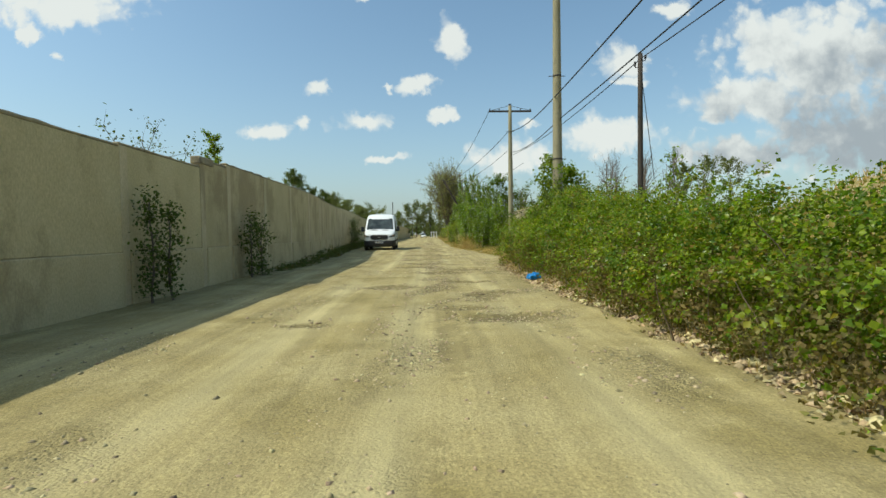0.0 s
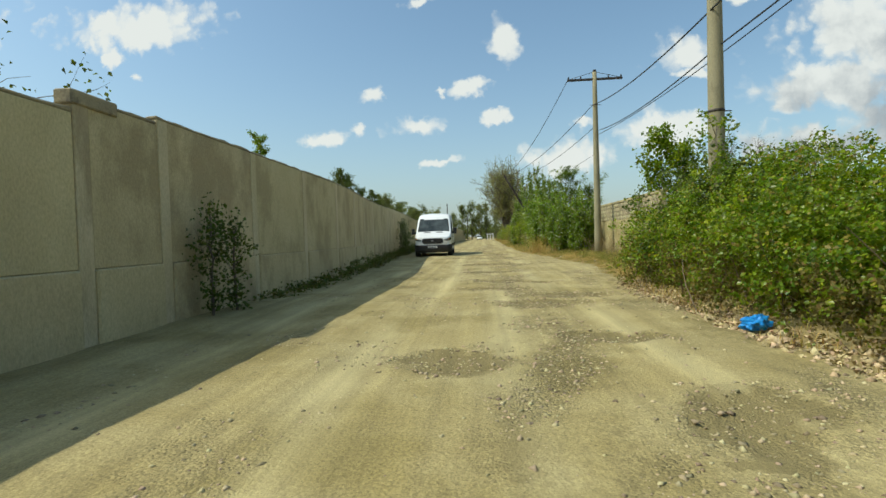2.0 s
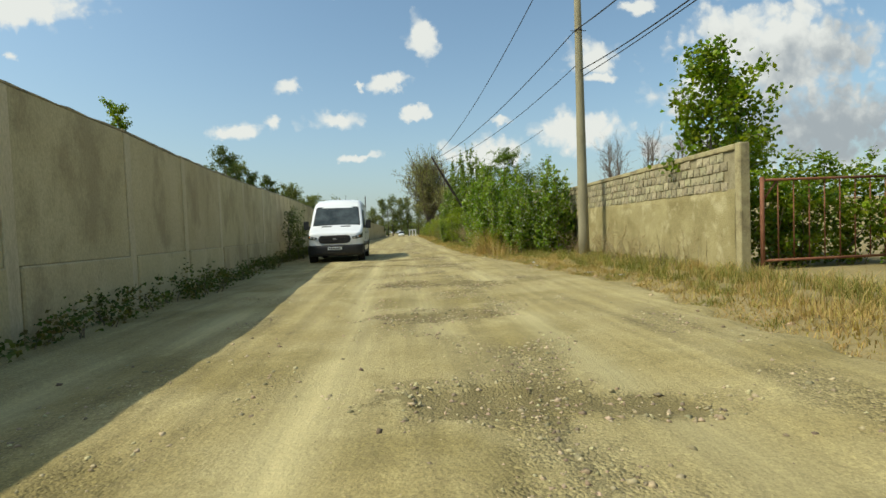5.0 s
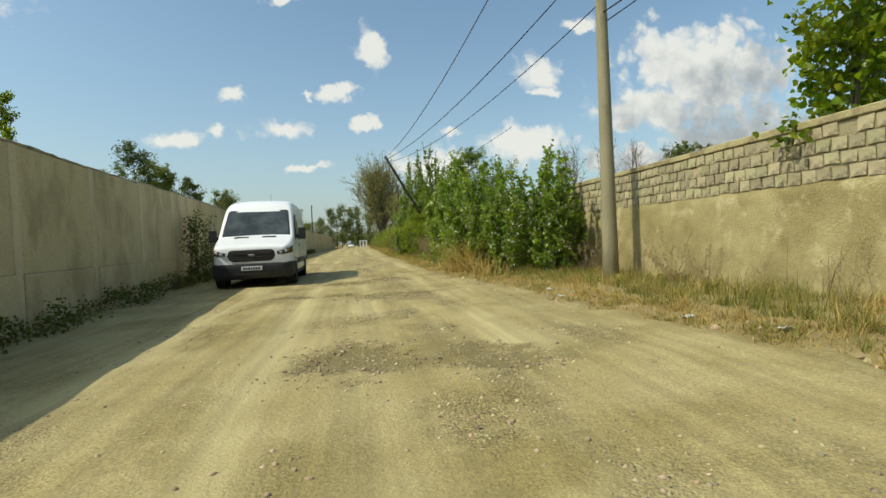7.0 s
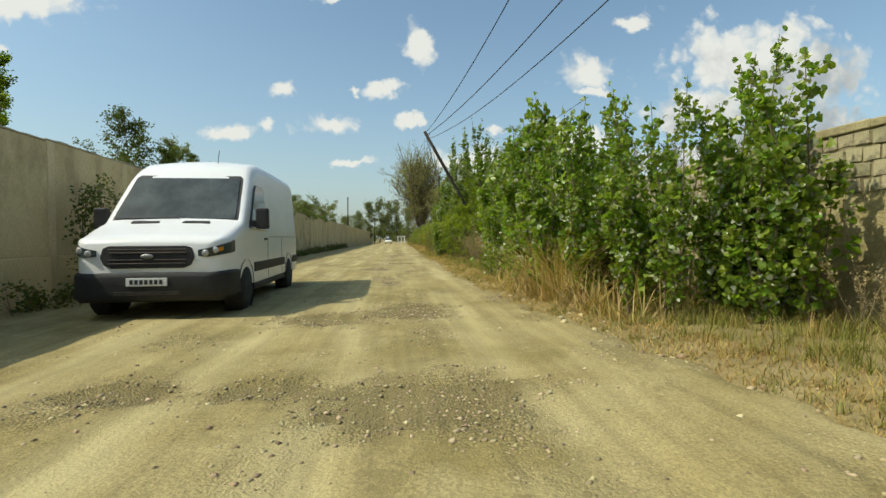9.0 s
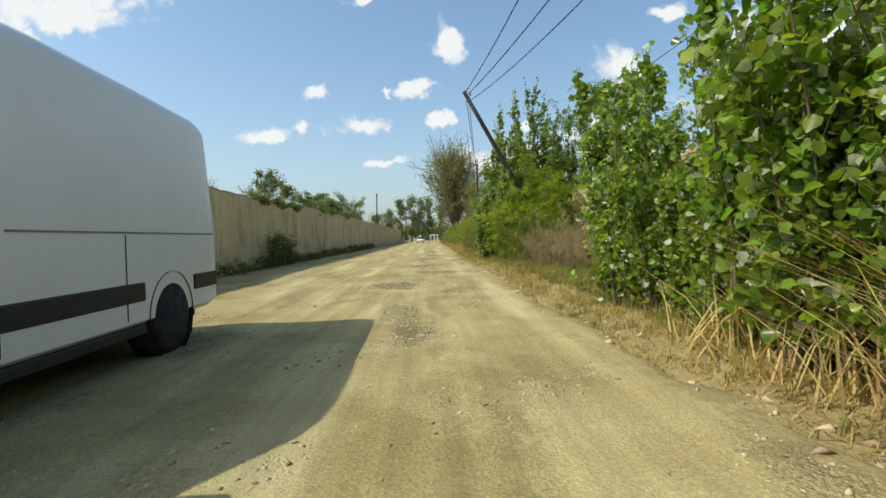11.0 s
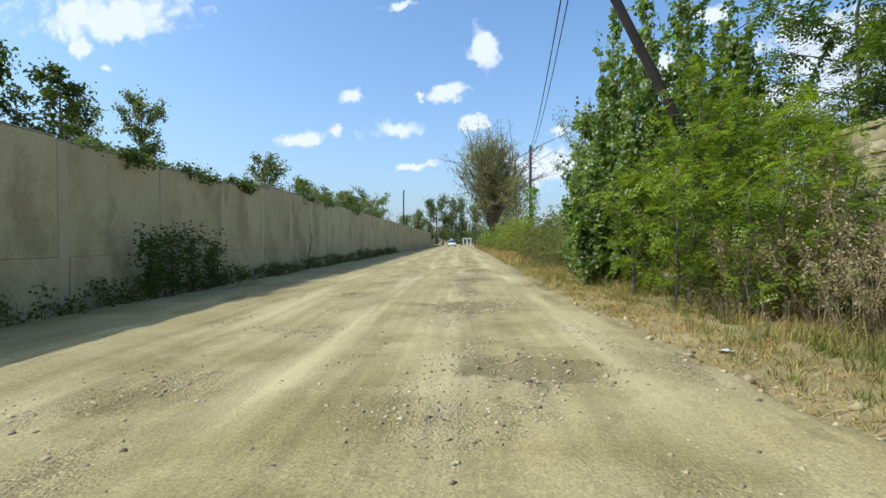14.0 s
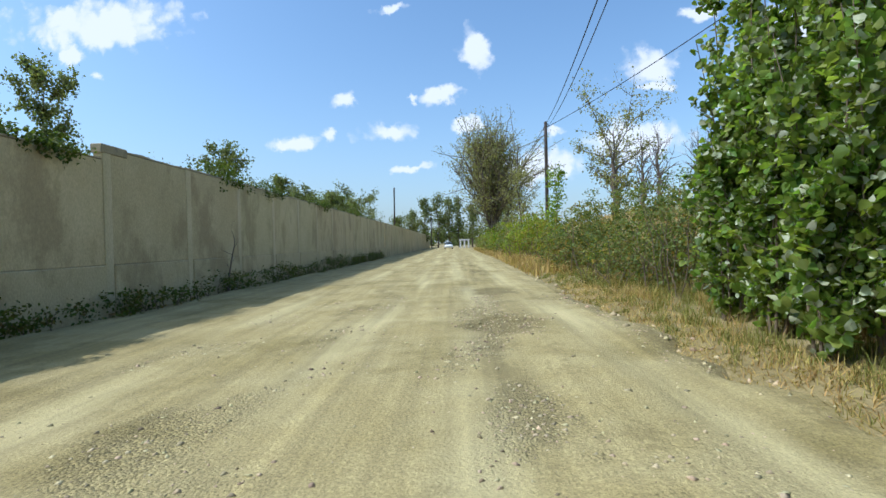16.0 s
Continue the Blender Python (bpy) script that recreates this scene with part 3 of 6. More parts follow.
wear[:, 1] = np.clip(patch * (0.35 + 0.8 * centre) + 0.6 * hole_mask(X, Y, 1.5), 0, 1)
tracks = sum(np.exp(-((X - c - 0.25 * np.sin(Y * 0.11 + c) - 0.12 * np.sin(Y * 0.37 + c)) / 0.28) ** 2) for c in (-3.1, -1.35, 0.0, 1.75))
wear[:, 2] = np.clip(0.55 * tracks * step(smooth_noise(X * 0.8, Y * 0.15, 1.2, 35), -0.7, 0.5), 0, 0.8) * (1 - hole_mask(X, Y, 1.3))
wear[:, 3] = np.clip(0.45 * step(smooth_noise(X * 1.2, Y * 0.22, 1.5, 33) + 0.4 * smooth_noise(X, Y * 0.5, 0.6, 34), -0.1, 0.8) * np.clip(centre + 0.35, 0, 1) + 0.30 * np.exp(-((X - 0.55) / 0.6) ** 2) + 0.45 * step(X, right_edge(Y) - 0.5, right_edge(Y) + 0.3) + 0.25 * hole_field(X, Y), 0, 1)
road_me.color_attributes.new("wear", "FLOAT_COLOR", "POINT").data.foreach_set("color", wear.ravel())
tagged(new("road", road_me), "pale dusty dirt road with ruts and potholes", "road", kind="structure")


# ---- left wall: precast bays with pilasters, plinth and coping ----
def wall_top(y):
    """Height of the coping, which steps with the bays."""
    return float(np.interp(y, (-20, 11, 15.2, 15.4, 18.5, 24, 30, 38, 46, 53, 58, 63, 69, 71.9, 72.1, 82, 100, 200), (2.93, 2.96, 3.02, 3.17, 3.29, 3.28, 3.26, 3.30, 3.40, 3.40, 3.27, 3.19, 3.12, 3.20, 3.40, 3.44, 3.45, 3.45)))


wall_left = thing("wall_west", "weathered precast concrete boundary wall along the road", "wall", kind="structure")
BAYS = [15.35 - 3.15 * k for k in range(9, -1, -1)] + [16.94 + 3.06 * k for k in range(62)]
bay_rng = np.random.RandomState(3)
for y0, y1 in zip(BAYS[:-1], BAYS[1:]):
    x0, x1 = float(wall_x(y0)), float(wall_x(y1))
    ln = math.hypot(x1 - x0, y1 - y0)
    top = wall_top((y0 + y1) / 2)
    turn = math.atan2(-(x1 - x0), y1 - y0)
    jig = bay_rng.uniform(-0.010, 0.010)
    m = Matrix.Translation((x0 + jig, y0, 0)) @ Matrix.Rotation(turn, 4, "Z")
    if y0 < 110:
        for nm, (a, b, c, d, e, f), mt, bv in (
                ("wall_panel", (-0.18, 0.0, 0.125, ln - 0.125, 0.99, top - 0.06), M_PANEL, 0.008),
                ("pilaster", (-0.19, 0.012, -0.12, 0.12, 0.0, top - 0.06), M_PILASTER, 0.010),
                ("plinth", (-0.22, 0.045, 0.123, ln - 0.123, -0.1, 0.985), M_PANEL, 0.022),
                ("coping", (-0.195, 0.004, -0.123, ln - 0.127, top - 0.06, top + bay_rng.uniform(-0.012, 0.012)), M_COPING, 0.018)):
            bm = box_bm(a, b, c, d, e, f, bv)
            if nm == "coping":
                bmesh.ops.subdivide_edges(bm, edges=[q for q in bm.edges if abs(q.verts[0].co.y - q.verts[1].co.y) > 1.0], cuts=11)
                for v in bm.verts:
                    if v.co.z > top - 0.03:
                        v.co.z += 0.022 * float(smooth_noise(v.co.y + y0, v.co.x, 0.6, 15)) - 0.01
            bm.transform(m)
            part(nm, bm, mt, wall_left)
    else:
        bm = box_bm(-0.2, 0.03, 0, ln, -0.1, top, 0.01)
        bm.transform(m)
        part("wall_panel", bm, M_PANEL, wall_left)
# raised end blocks where the wall steps up
for yy in (15.35, 72.02):
    x0 = float(wall_x(yy))
    part("coping", box_bm(x0 - 0.22, x0 + 0.03, yy - 0.16, yy + 0.62, wall_top(yy + 1.0) - 0.16, wall_top(yy + 1.0) + 0.03, 0.02), M_COPING, wall_left)


# ---- right block walls ----
def block_mesh(seed, mat):
    r = np.random.RandomState(seed)
    bm = box_bm(-0.055, 0.055, -0.130, 0.130, -0.097, 0.097, 0.008)
    for v in bm.verts:
        v.co += Vector(r.uniform(-0.011, 0.011, 3))
    me = bpy.data.meshes.new("block")
    bm.to_mesh(me)
    bm.free()
    me.materials.append(mat)
    return me


BLOCKS = [block_mesh(i, M_BLOCK) for i in range(7)]
OLD_BLOCKS = [block_mesh(i + 20, M_BLOCK_OLD) for i in range(9)]


def block_wall(name, label, xf, y0, y1, top, courses, skip, ch, bl, seed, blocks):
    """A wall whose upper courses of blocks lie bare above a rendered lower part."""
    r = np.random.RandomState(seed)
    w = thing(name, label, "wall", kind="structure")
    low = top - 0.13 - courses * ch
    bm = box_bm(0.06, 0.24, y0, y1, -0.2, top - 0.13)
    for v in bm.verts:
        v.co.x += xf(v.co.y)
    part("core", bm, M_MORTAR, w, "recessed crumbling mortar")
    n, k = int((y1 - y0) / 0.11), int((top - 0.13) / 0.1)
    Yg, Zg = np.meshgrid(np.linspace(y0 - 0.004, y1, n), np.linspace(-0.1, top - 0.14, k))
    course = np.floor((Zg - low) / ch)
    wob_ = 0.10 * smooth_noise(Yg, Zg, 0.5, seed + 44)
    bare_ = (Zg > low + wob_ * 0.3) & ~(coated(Yg + wob_, course) & (courses > 6))
    worn = step(smooth_noise(Yg, Zg * 1.3, 1.1, seed + 40) + 0.4 * smooth_noise(Yg, Zg, 0.3, seed + 42), 0.3, 0.5) * 0.014
    Xg = xf(y0) + (xf(y1) - xf(y0)) * (Yg - y0) / (y1 - y0) - 0.030 + 0.008 * smooth_noise(Yg, Zg, 0.8, seed + 41) + worn + np.where(bare_, 0.040, 0.0)
    V = np.stack([Xg, Yg, Zg], -1).reshape(-1, 3)
    i = (np.arange(k - 1)[:, None] * n + np.arange(n - 1)[None]).reshape(-1)
    coat = mesh_from("render_coat", V, np.stack([i, i + n, i + n + 1, i + 1], -1), M_RENDER)
    coat.materials.append(M_MORTAR)
    coat.polygons.foreach_set("material_index", bare_.reshape(-1)[i].astype(np.int32))
    child("render_coat", coat, w, "ochre render, patched and stained")
    for c in range(courses):
        z = low + ch * (c + 0.5)
        y = y0 + (bl * 0.5 if c % 2 else 0.0)
        while y < y1 - bl * 0.5:
            wide = bl * (1.0 if courses < 6 else r.uniform(0.66, 1.32))
            mid = y + wide / 2
            if not skip(mid, c, r):
                ob = child("block", blocks[r.randint(len(blocks))], w)
                out = 0.0 if courses < 6 else r.uniform(-0.014, 0.016)
                ob.matrix_world = Matrix.Translation((xf(mid) + 0.037 + out + r.uniform(-0.008, 0.010), mid, z + r.uniform(-0.010, 0.010))) @ Euler((r.uniform(-0.04, 0.04), r.uniform(-0.03, 0.03), r.uniform(-0.04, 0.04))).to_matrix().to_4x4() @ Matrix.Diagonal((1, wide / 0.27 * r.uniform(0.86, 0.97), ch / 0.205 * r.uniform(0.86, 0.98), 1))
            y += wide
    yy = y0
    while yy < y1 - 0.05:
        ye = min(yy + 2.4, y1)
        bm = box_bm(*((-0.045, 0.28) if courses < 6 else (-0.036, 0.25)), yy, ye - 0.006, top - 0.13, top + r.uniform(-0.012, 0.012), 0.02)
        for v in bm.verts:
            v.co.x += xf(v.co.y)
        part("coping", bm, M_WCAP if courses < 6 else M_RENDER, w)
        yy = ye
    return w


wall_a_x = lambda y: float(np.interp(y, (29.0, 47.5), (7.2, 7.3)))
wall_b_x = lambda y: float(np.interp(y, (47.5, 65), (7.36, 7.55)))


def coated(y, c):
    """Where the old wall still wears its render: the top smear, the lower half, and the stretch behind the saplings."""
    y, c = np.asarray(y), np.asarray(c)
    line = 6.0 + 1.1 * smooth_noise(y, 0.0 * y, 1.6, 91)
    low = (c < line) & ((y > 58.4 + 0.2 * c) | (smooth_noise(y, c * 0.5, 1.2, 92) > 0.1))
    smear = (c > 11) & (smooth_noise(y, c * 0.4, 1.1, 93) > -0.45)
    return low | smear | (y < 53.0)


wall_r1 = block_wall("wall_east_1", "ochre rendered wall with bare concrete blocks on top", wall_a_x, 30.4, 47.5, 2.94, 4, lambda y, c, r: y < 30.8 or r.rand() < 0.012, 0.225, 0.27, 1, BLOCKS)
part("pier", box_bm(7.17, 7.41, 30.2, 30.39, -0.1, 2.95, 0.02), M_WCAP, wall_r1, "rendered end pier")
wall_r2 = block_wall("wall_east_2", "old wall of bare concrete blocks with crumbling render", wall_b_x, 47.5, 64.7, 3.38, 13, lambda y, c, r: coated(y, c) or r.rand() < 0.02, 0.245, 0.335, 2, OLD_BLOCKS)

# rusty pipe gate beside the pier
gate = thing("metal_gate", "rusty red pipe gate beside a wall pier", "gate", (7.6, 30.1, 0))
child("post", mesh_from("post", *tube([(0, 0, 0), (0, 0, 2.15)], 0.045, 8), M_RUST, True), gate)
child("post", mesh_from("post", *tube([(3.4, 0.1, 0), (3.4, 0.1, 2.15)], 0.045, 8), M_RUST, True), gate)
child("rail", mesh_from("rail", *tube([(0, 0, 2.08), (3.4, 0.1, 2.1)], 0.03, 8), M_RUST, True), gate)
child("rail", mesh_from("rail", *tube([(0, 0, 0.3), (3.4, 0.1, 0.3)], 0.03, 8), M_RUST, True), gate)
child("brace", mesh_from("brace", *tube([(0, 0.0, 1.6), (0.35, 0.03, 2.05)], 0.02, 6), M_RUST, True), gate)
for k in range(1, 9):
    child("bar", mesh_from("bar", *tube([(k * 0.378, k * 0.011, 0.3), (k * 0.378, k * 0.011, 2.08)], 0.012, 6), M_RUST, True), gate)


# ---- poles and wires ----
def concrete_pole(place, height, r0, r1, arm, label, bands=(), sides=14):
    p = thing("utility_pole", label, "utility pole", place)
    zs = np.linspace(-0.3, height, 9)
    child("shaft", mesh_from("shaft", *tube([(0, 0, z) for z in zs], np.linspace(r0, r1, 9), sides), M_CONC, True), p)
    for z in bands:
        rr = r0 + (r1 - r0) * z / height
        child("band", mesh_from("band", *tube([(0, 0, z - 0.03), (0, 0, z + 0.03)], rr + 0.008, sides), M_IRON, True), p, "dark steel band")
        child("hook", mesh_from("hook", *tube([(-rr - 0.16, 0, z), (rr + 0.16, 0, z)], 0.014, 6), M_IRON, True), p)
    if arm:
        part("crossarm", box_bm(-arm, arm, -0.05, 0.05, height - 0.45, height - 0.33, 0.012), M_IRON, p, "dark steel crossarm")
        for s in (-1, 1):
            child("strut", mesh_from("strut", *tube([(s * arm * 0.93, 0, height - 0.34), (0, 0, height + 0.02)], 0.014, 6), M_IRON, True), p)
        for s in (-0.95, -0.5, 0.5, 0.95):
            child("insulator", mesh_from("insulator", *tube([(s * arm, 0, height - 0.34), (s * arm, 0, height - 0.28), (s * arm, 0, height - 0.20)], (0.02, 0.045, 0.025), 8), M_BLACKP, True), p)
        part("cap", box_bm(-0.09, 0.09, -0.09, 0.09, height - 0.03, height + 0.12, 0.02), M_IRON, p)
    return p


concrete_pole((5.42, 21.5, 0), 11.2, 0.205, 0.13, 0, "round concrete utility pole rising out of a hedge", (4.0, 7.1))
concrete_pole((6.33, 37.6, 0), 10.15, 0.205, 0.115, 1.5, "tapered concrete utility pole with a dark crossarm", (8.35,))


def wood_pole(base, top, r0, r1, label, mat=M_WOOD):
    p = thing("utility_pole", label, "utility pole", base)
    b, t = Vector((0, 0, -0.3)), Vector(top) - Vector(base)
    pts = [b.lerp(t, k / 6) for k in range(7)]
    child("shaft", mesh_from("shaft", *tube(pts, np.linspace(r0, r1, 7), 10), mat, True), p)
    for f, a in ((0.97, 0), (0.94, 180)):
        c = b.lerp(t, f)
        s = 1 if a == 0 else -1
        child("insulator", mesh_from("insulator", *tube([c, c + Vector((0.14 * s, 0, 0)), c + Vector((0.15 * s, 0, 0.08)), c + Vector((0.15 * s, 0, 0.16))], (0.012, 0.012, 0.035, 0.025), 6), M_BLACKP, True), p)
    return p


wood_pole((6.5, 16.7, 0), (6.5, 16.7, 6.2), 0.085, 0.065, "thin dark wooden pole behind a hedge")
wood_pole((7.15, 65.1, 0), (2.40, 64.05, 7.88), 0.125, 0.09, "dark wooden pole leaning steeply over the road verge")
wood_pole((6.1, 94.8, 0), (6.1, 94.8, 9.1), 0.13, 0.10, "dark upright wooden utility pole")
wood_pole((-9.5, 140.0, 0), (-9.4, 140.0, 10.2), 0.14, 0.11, "far dark pole behind the wall")
wood_pole((-5.3, 176.0, 0), (-5.3, 176.0, 8.2), 0.13, 0.10, "far dark pole near trees")


def wire(a, b, sag, r=0.016):
    a, b = Vector(a), Vector(b)
    pts = []
    for k in range(25):
        t = k / 24
        p = a.lerp(b, t)
        p.z -= sag * 4 * t * (1 - t)
        pts.append(p)
    V, F = tube(pts, r * 1.15, 5, cap=False)
    tagged(new("overhead_wire", mesh_from("overhead_wire", V, F, M_BLACKP, True)), "thin dark overhead wire between poles", "wire", "overhead wires")


wire((4.95, 37.6, 9.95), (2.42, 64.05, 7.75), 0.8)
wire((6.2, 37.6, 8.35), (2.50, 64.05, 7.65), 0.65)
wire((6.45, 37.6, 7.3), (2.65, 64.1, 7.45), 0.8, 0.013)
wire((6.2, 37.6, 8.35), (5.3, 21.5, 6.3), 0.3, 0.019)
wire((6.33, 37.6, 6.9), (5.5, 21.5, 5.5), 0.3)
wire((6.45, 37.6, 6.7), (6.5, 16.7, 6.05), 0.3, 0.013)
wire((5.3, 21.5, 6.3), (4.9, -8.0, 6.9), 0.3, 0.019)
wire((5.5, 21.5, 5.5), (6.0, -8.0, 6.4), 0.3)
wire((6.5, 16.7, 6.05), (6.6, -8.0, 5.8), 0.3, 0.013)
wire((2.50, 64.05, 7.65), (6.1, 94.8, 8.9), 0.6)
wire((2.65, 64.1, 7.45), (6.1, 94.8, 8.6), 0.8, 0.013)
wire((6.1, 94.8, 8.9), (6.5, 130.0, 8.9), 0.6)
wire((6.1, 94.8, 8.7), (12.0, 62.0, 9.6), 0.6)
wire((6.5, 16.65, 5.7), (6.85, 16.6, 2.7), 0.0, 0.009)


# ---- plants ----
def branch_path(start, way, length, rng, bend=0.25, lift=0.0, n=5):
    pts, p, d = [Vector(start)], Vector(start), Vector(way).normalized()
    for _ in range(n):
        d = (d + Vector(rng.normal(0, bend, 3)) * 0.5 + Vector((0, 0, lift))).normalized()
        p = p + d * (length / n)
        pts.append(p)
    return pts


def tree_arrays(height, spread, trunk_r, rng, limbs=16, crown_from=0.2, rise=(0.5, 1.0), profile="oval", leaves_n=4000, clump=0.35, twigs=4, lean=(0, 0), lift=0.05):
    """Wood tubes and leaf points of one tree at the origin."""
    wood, pts = [], []
    top = Vector((lean[0] * height, lean[1] * height, height))
    trunk = [Vector((0, 0, -0.25)).lerp(top, k / 8) + Vector((rng.normal(0, 0.012), rng.normal(0, 0.012), 0)) * height * (0 if k in (0, 8) else 1) for k in range(9)]
    wood.append(tube(trunk, np.linspace(trunk_r, max(0.012, trunk_r * 0.12), 9), 8))
    ends = []
    for i in range(limbs):
        f = crown_from + (0.97 - crown_from) * (i + rng.uniform(0, 1)) / limbs
        k = min(int(f * 8), 7)
        s = trunk[k].lerp(trunk[k + 1], f * 8 - k)
        g = (f - crown_from) / (1 - crown_from)
        if profile == "broom":
            f = crown_from + 0.34 * (i + rng.uniform(0, 1)) / limbs
            k = min(int(f * 8), 7)
            s = trunk[k].lerp(trunk[k + 1], f * 8 - k)
        wide = {"broom": (1 - f) * height / spread * 0.84, "oval": math.sin(math.pi * min(1, 0.18 + 0.8 * g)) ** 0.7, "spire": (1 - g) ** 0.6 * 0.9 + 0.18, "fan": 0.45 + 0.75 * g, "column": 0.75 + 0.25 * math.sin(math.pi * g)}[profile]
        az = i * 2.4 + rng.uniform(-0.5, 0.5)
        el = rng.uniform(*rise)
        ln = spread * wide * (rng.uniform(0.85, 1.08) if profile == "broom" else rng.uniform(0.7, 1.2))
        path = branch_path(s, (math.cos(az) * math.cos(el), math.sin(az) * math.cos(el), math.sin(el)), ln, rng, 0.3, lift)
        r = max(0.008, trunk_r * (1 - 0.75 * f) * 0.45)
        wood.append(tube(path, np.linspace(r, r * 0.25, len(path)), 5, cap=False))
        for _ in range(twigs):
            j = rng.randint(1, len(path))
            d = (path[j] - path[j - 1]).normalized()
            w2 = (d + Vector(rng.normal(0, 0.65, 3)) + Vector((0, 0, lift * 2))).normalized()
            tw = branch_path(path[j], w2, ln * rng.uniform(0.25, 0.55), rng, 0.35, lift, 3)
            wood.append(tube(tw, np.linspace(r * 0.4, r * 0.12, 4), 4, cap=False))
            ends.append(tw)
        ends.append(path[2:])
    per = max(1, leaves_n // max(1, len(ends)))
    for e in ends:
        e = np.array([tuple(v) for v in e])
        t = rng.uniform(0, len(e) - 1, per)
        k = t.astype(int)
        q = e[k] + (e[np.minimum(k + 1, len(e) - 1)] - e[k]) * (t - k)[:, None]
        pts.append(q + rng.normal(0, clump, (per, 3)) * [1, 1, 0.8])
    return joined(wood), np.concatenate(pts)


def tree(name, label, place, height, spread, trunk_r, seed, leaf_m, leaf_size, group="", bare=False, rz=0.0, shape="heart", aspect=0.75, category="tree", **kw):
    rng = np.random.RandomState(seed)
    t = thing(name, label, category, (place[0], place[1], place[2] if len(place) > 2 else 0.0), rz, group)
    wood, P = tree_arrays(height, spread, trunk_r, rng, **kw)
    child("trunk", mesh_from("trunk", *wood, M_BARK, True), t)
    if not bare:
        P = P[P[:, 2] > 0.05]
        arrays = frond_arrays(P, leaf_size, rng) if shape == "frond" else leaf_arrays(P, leaf_size, rng, aspect=aspect, shape=shape)
        child("crown", mesh_from("crown", *arrays, leaf_m), t)
    return t


def shoots(name, label, seed, height, stems, leaves_n, leaf_size, leaf_m, lean=0.22, group="", category="sapling", pale_share=0.12):
    """A young poplar of several upright shoots, leaves hanging along each."""
    rng = np.random.RandomState(seed)
    t = thing(name, label, category, (0, 0, 0), 0, group)
    wood, pts = [], []
    for k in range(stems):
        a = k * 2.4 + rng.uniform(-0.4, 0.4)
        hh = height * (1.0 if k == 0 else rng.uniform(0.5, 0.95))
        ln = 0.03 if k == 0 else rng.uniform(0.3, 1.0) * lean
        path = branch_path((math.cos(a) * 0.06, math.sin(a) * 0.06, -0.15), (math.cos(a) * ln, math.sin(a) * ln, 1), hh, rng, 0.10, 0.03, 8)
        wood.append(tube(path, np.linspace(0.020, 0.005, 9), 5, cap=False))
        q = np.array([tuple(v) for v in path])
        n_side = int(hh * 5)
        for s in range(n_side):
            f = rng.uniform(0.10, 0.93)
            i = min(int(f * 8), 7)
            p = q[i] + (q[i + 1] - q[i]) * (f * 8 - i)
            b = rng.uniform(0, 6.28)
            side = branch_path(p, (math.cos(b), math.sin(b), rng.uniform(0.5, 1.4)), (0.20 + 0.58 * (1 - f)) * rng.uniform(0.6, 1.3), rng, 0.2, 0.08, 3)
            wood.append(tube(side, np.linspace(0.006, 0.002, 4), 4, cap=False))
            e = np.array([tuple(v) for v in side])
            m = max(3, int(leaves_n / stems / n_side))
            u = rng.uniform(0.1, 3, m)
            j = np.minimum(u.astype(int), 2)
            pts.append(e[j] + (e[j + 1] - e[j]) * (u - j)[:, None] + rng.normal(0, 0.055, (m, 3)))
        m = int(hh * 14)
        u = rng.uniform(1, 8, m)
        j = np.minimum(u.astype(int), 7)
        pts.append(q[j] + (q[j + 1] - q[j]) * (u - j)[:, None] + rng.normal(0, 0.05, (m, 3)))
    P = np.concatenate(pts)
    child("trunk", mesh_from("trunk", *joined(wood), M_TWIG, True), t)
    P = P[P[:, 2] > 0.03]
    pale = rng.rand(len(P)) < pale_share
    child("crown", mesh_from("crown", *leaf_arrays(P[~pale], leaf_size, rng, aspect=0.95, up=0.15, shape="broad"), leaf_m), t)
    child("pale_leaves", mesh_from("pale_leaves", *leaf_arrays(P[pale], leaf_size * 0.9, rng, aspect=0.9, up=-0.1, shape="broad"), M_POPLAR_PALE), t, "leaves turned to their pale undersides")
    return t


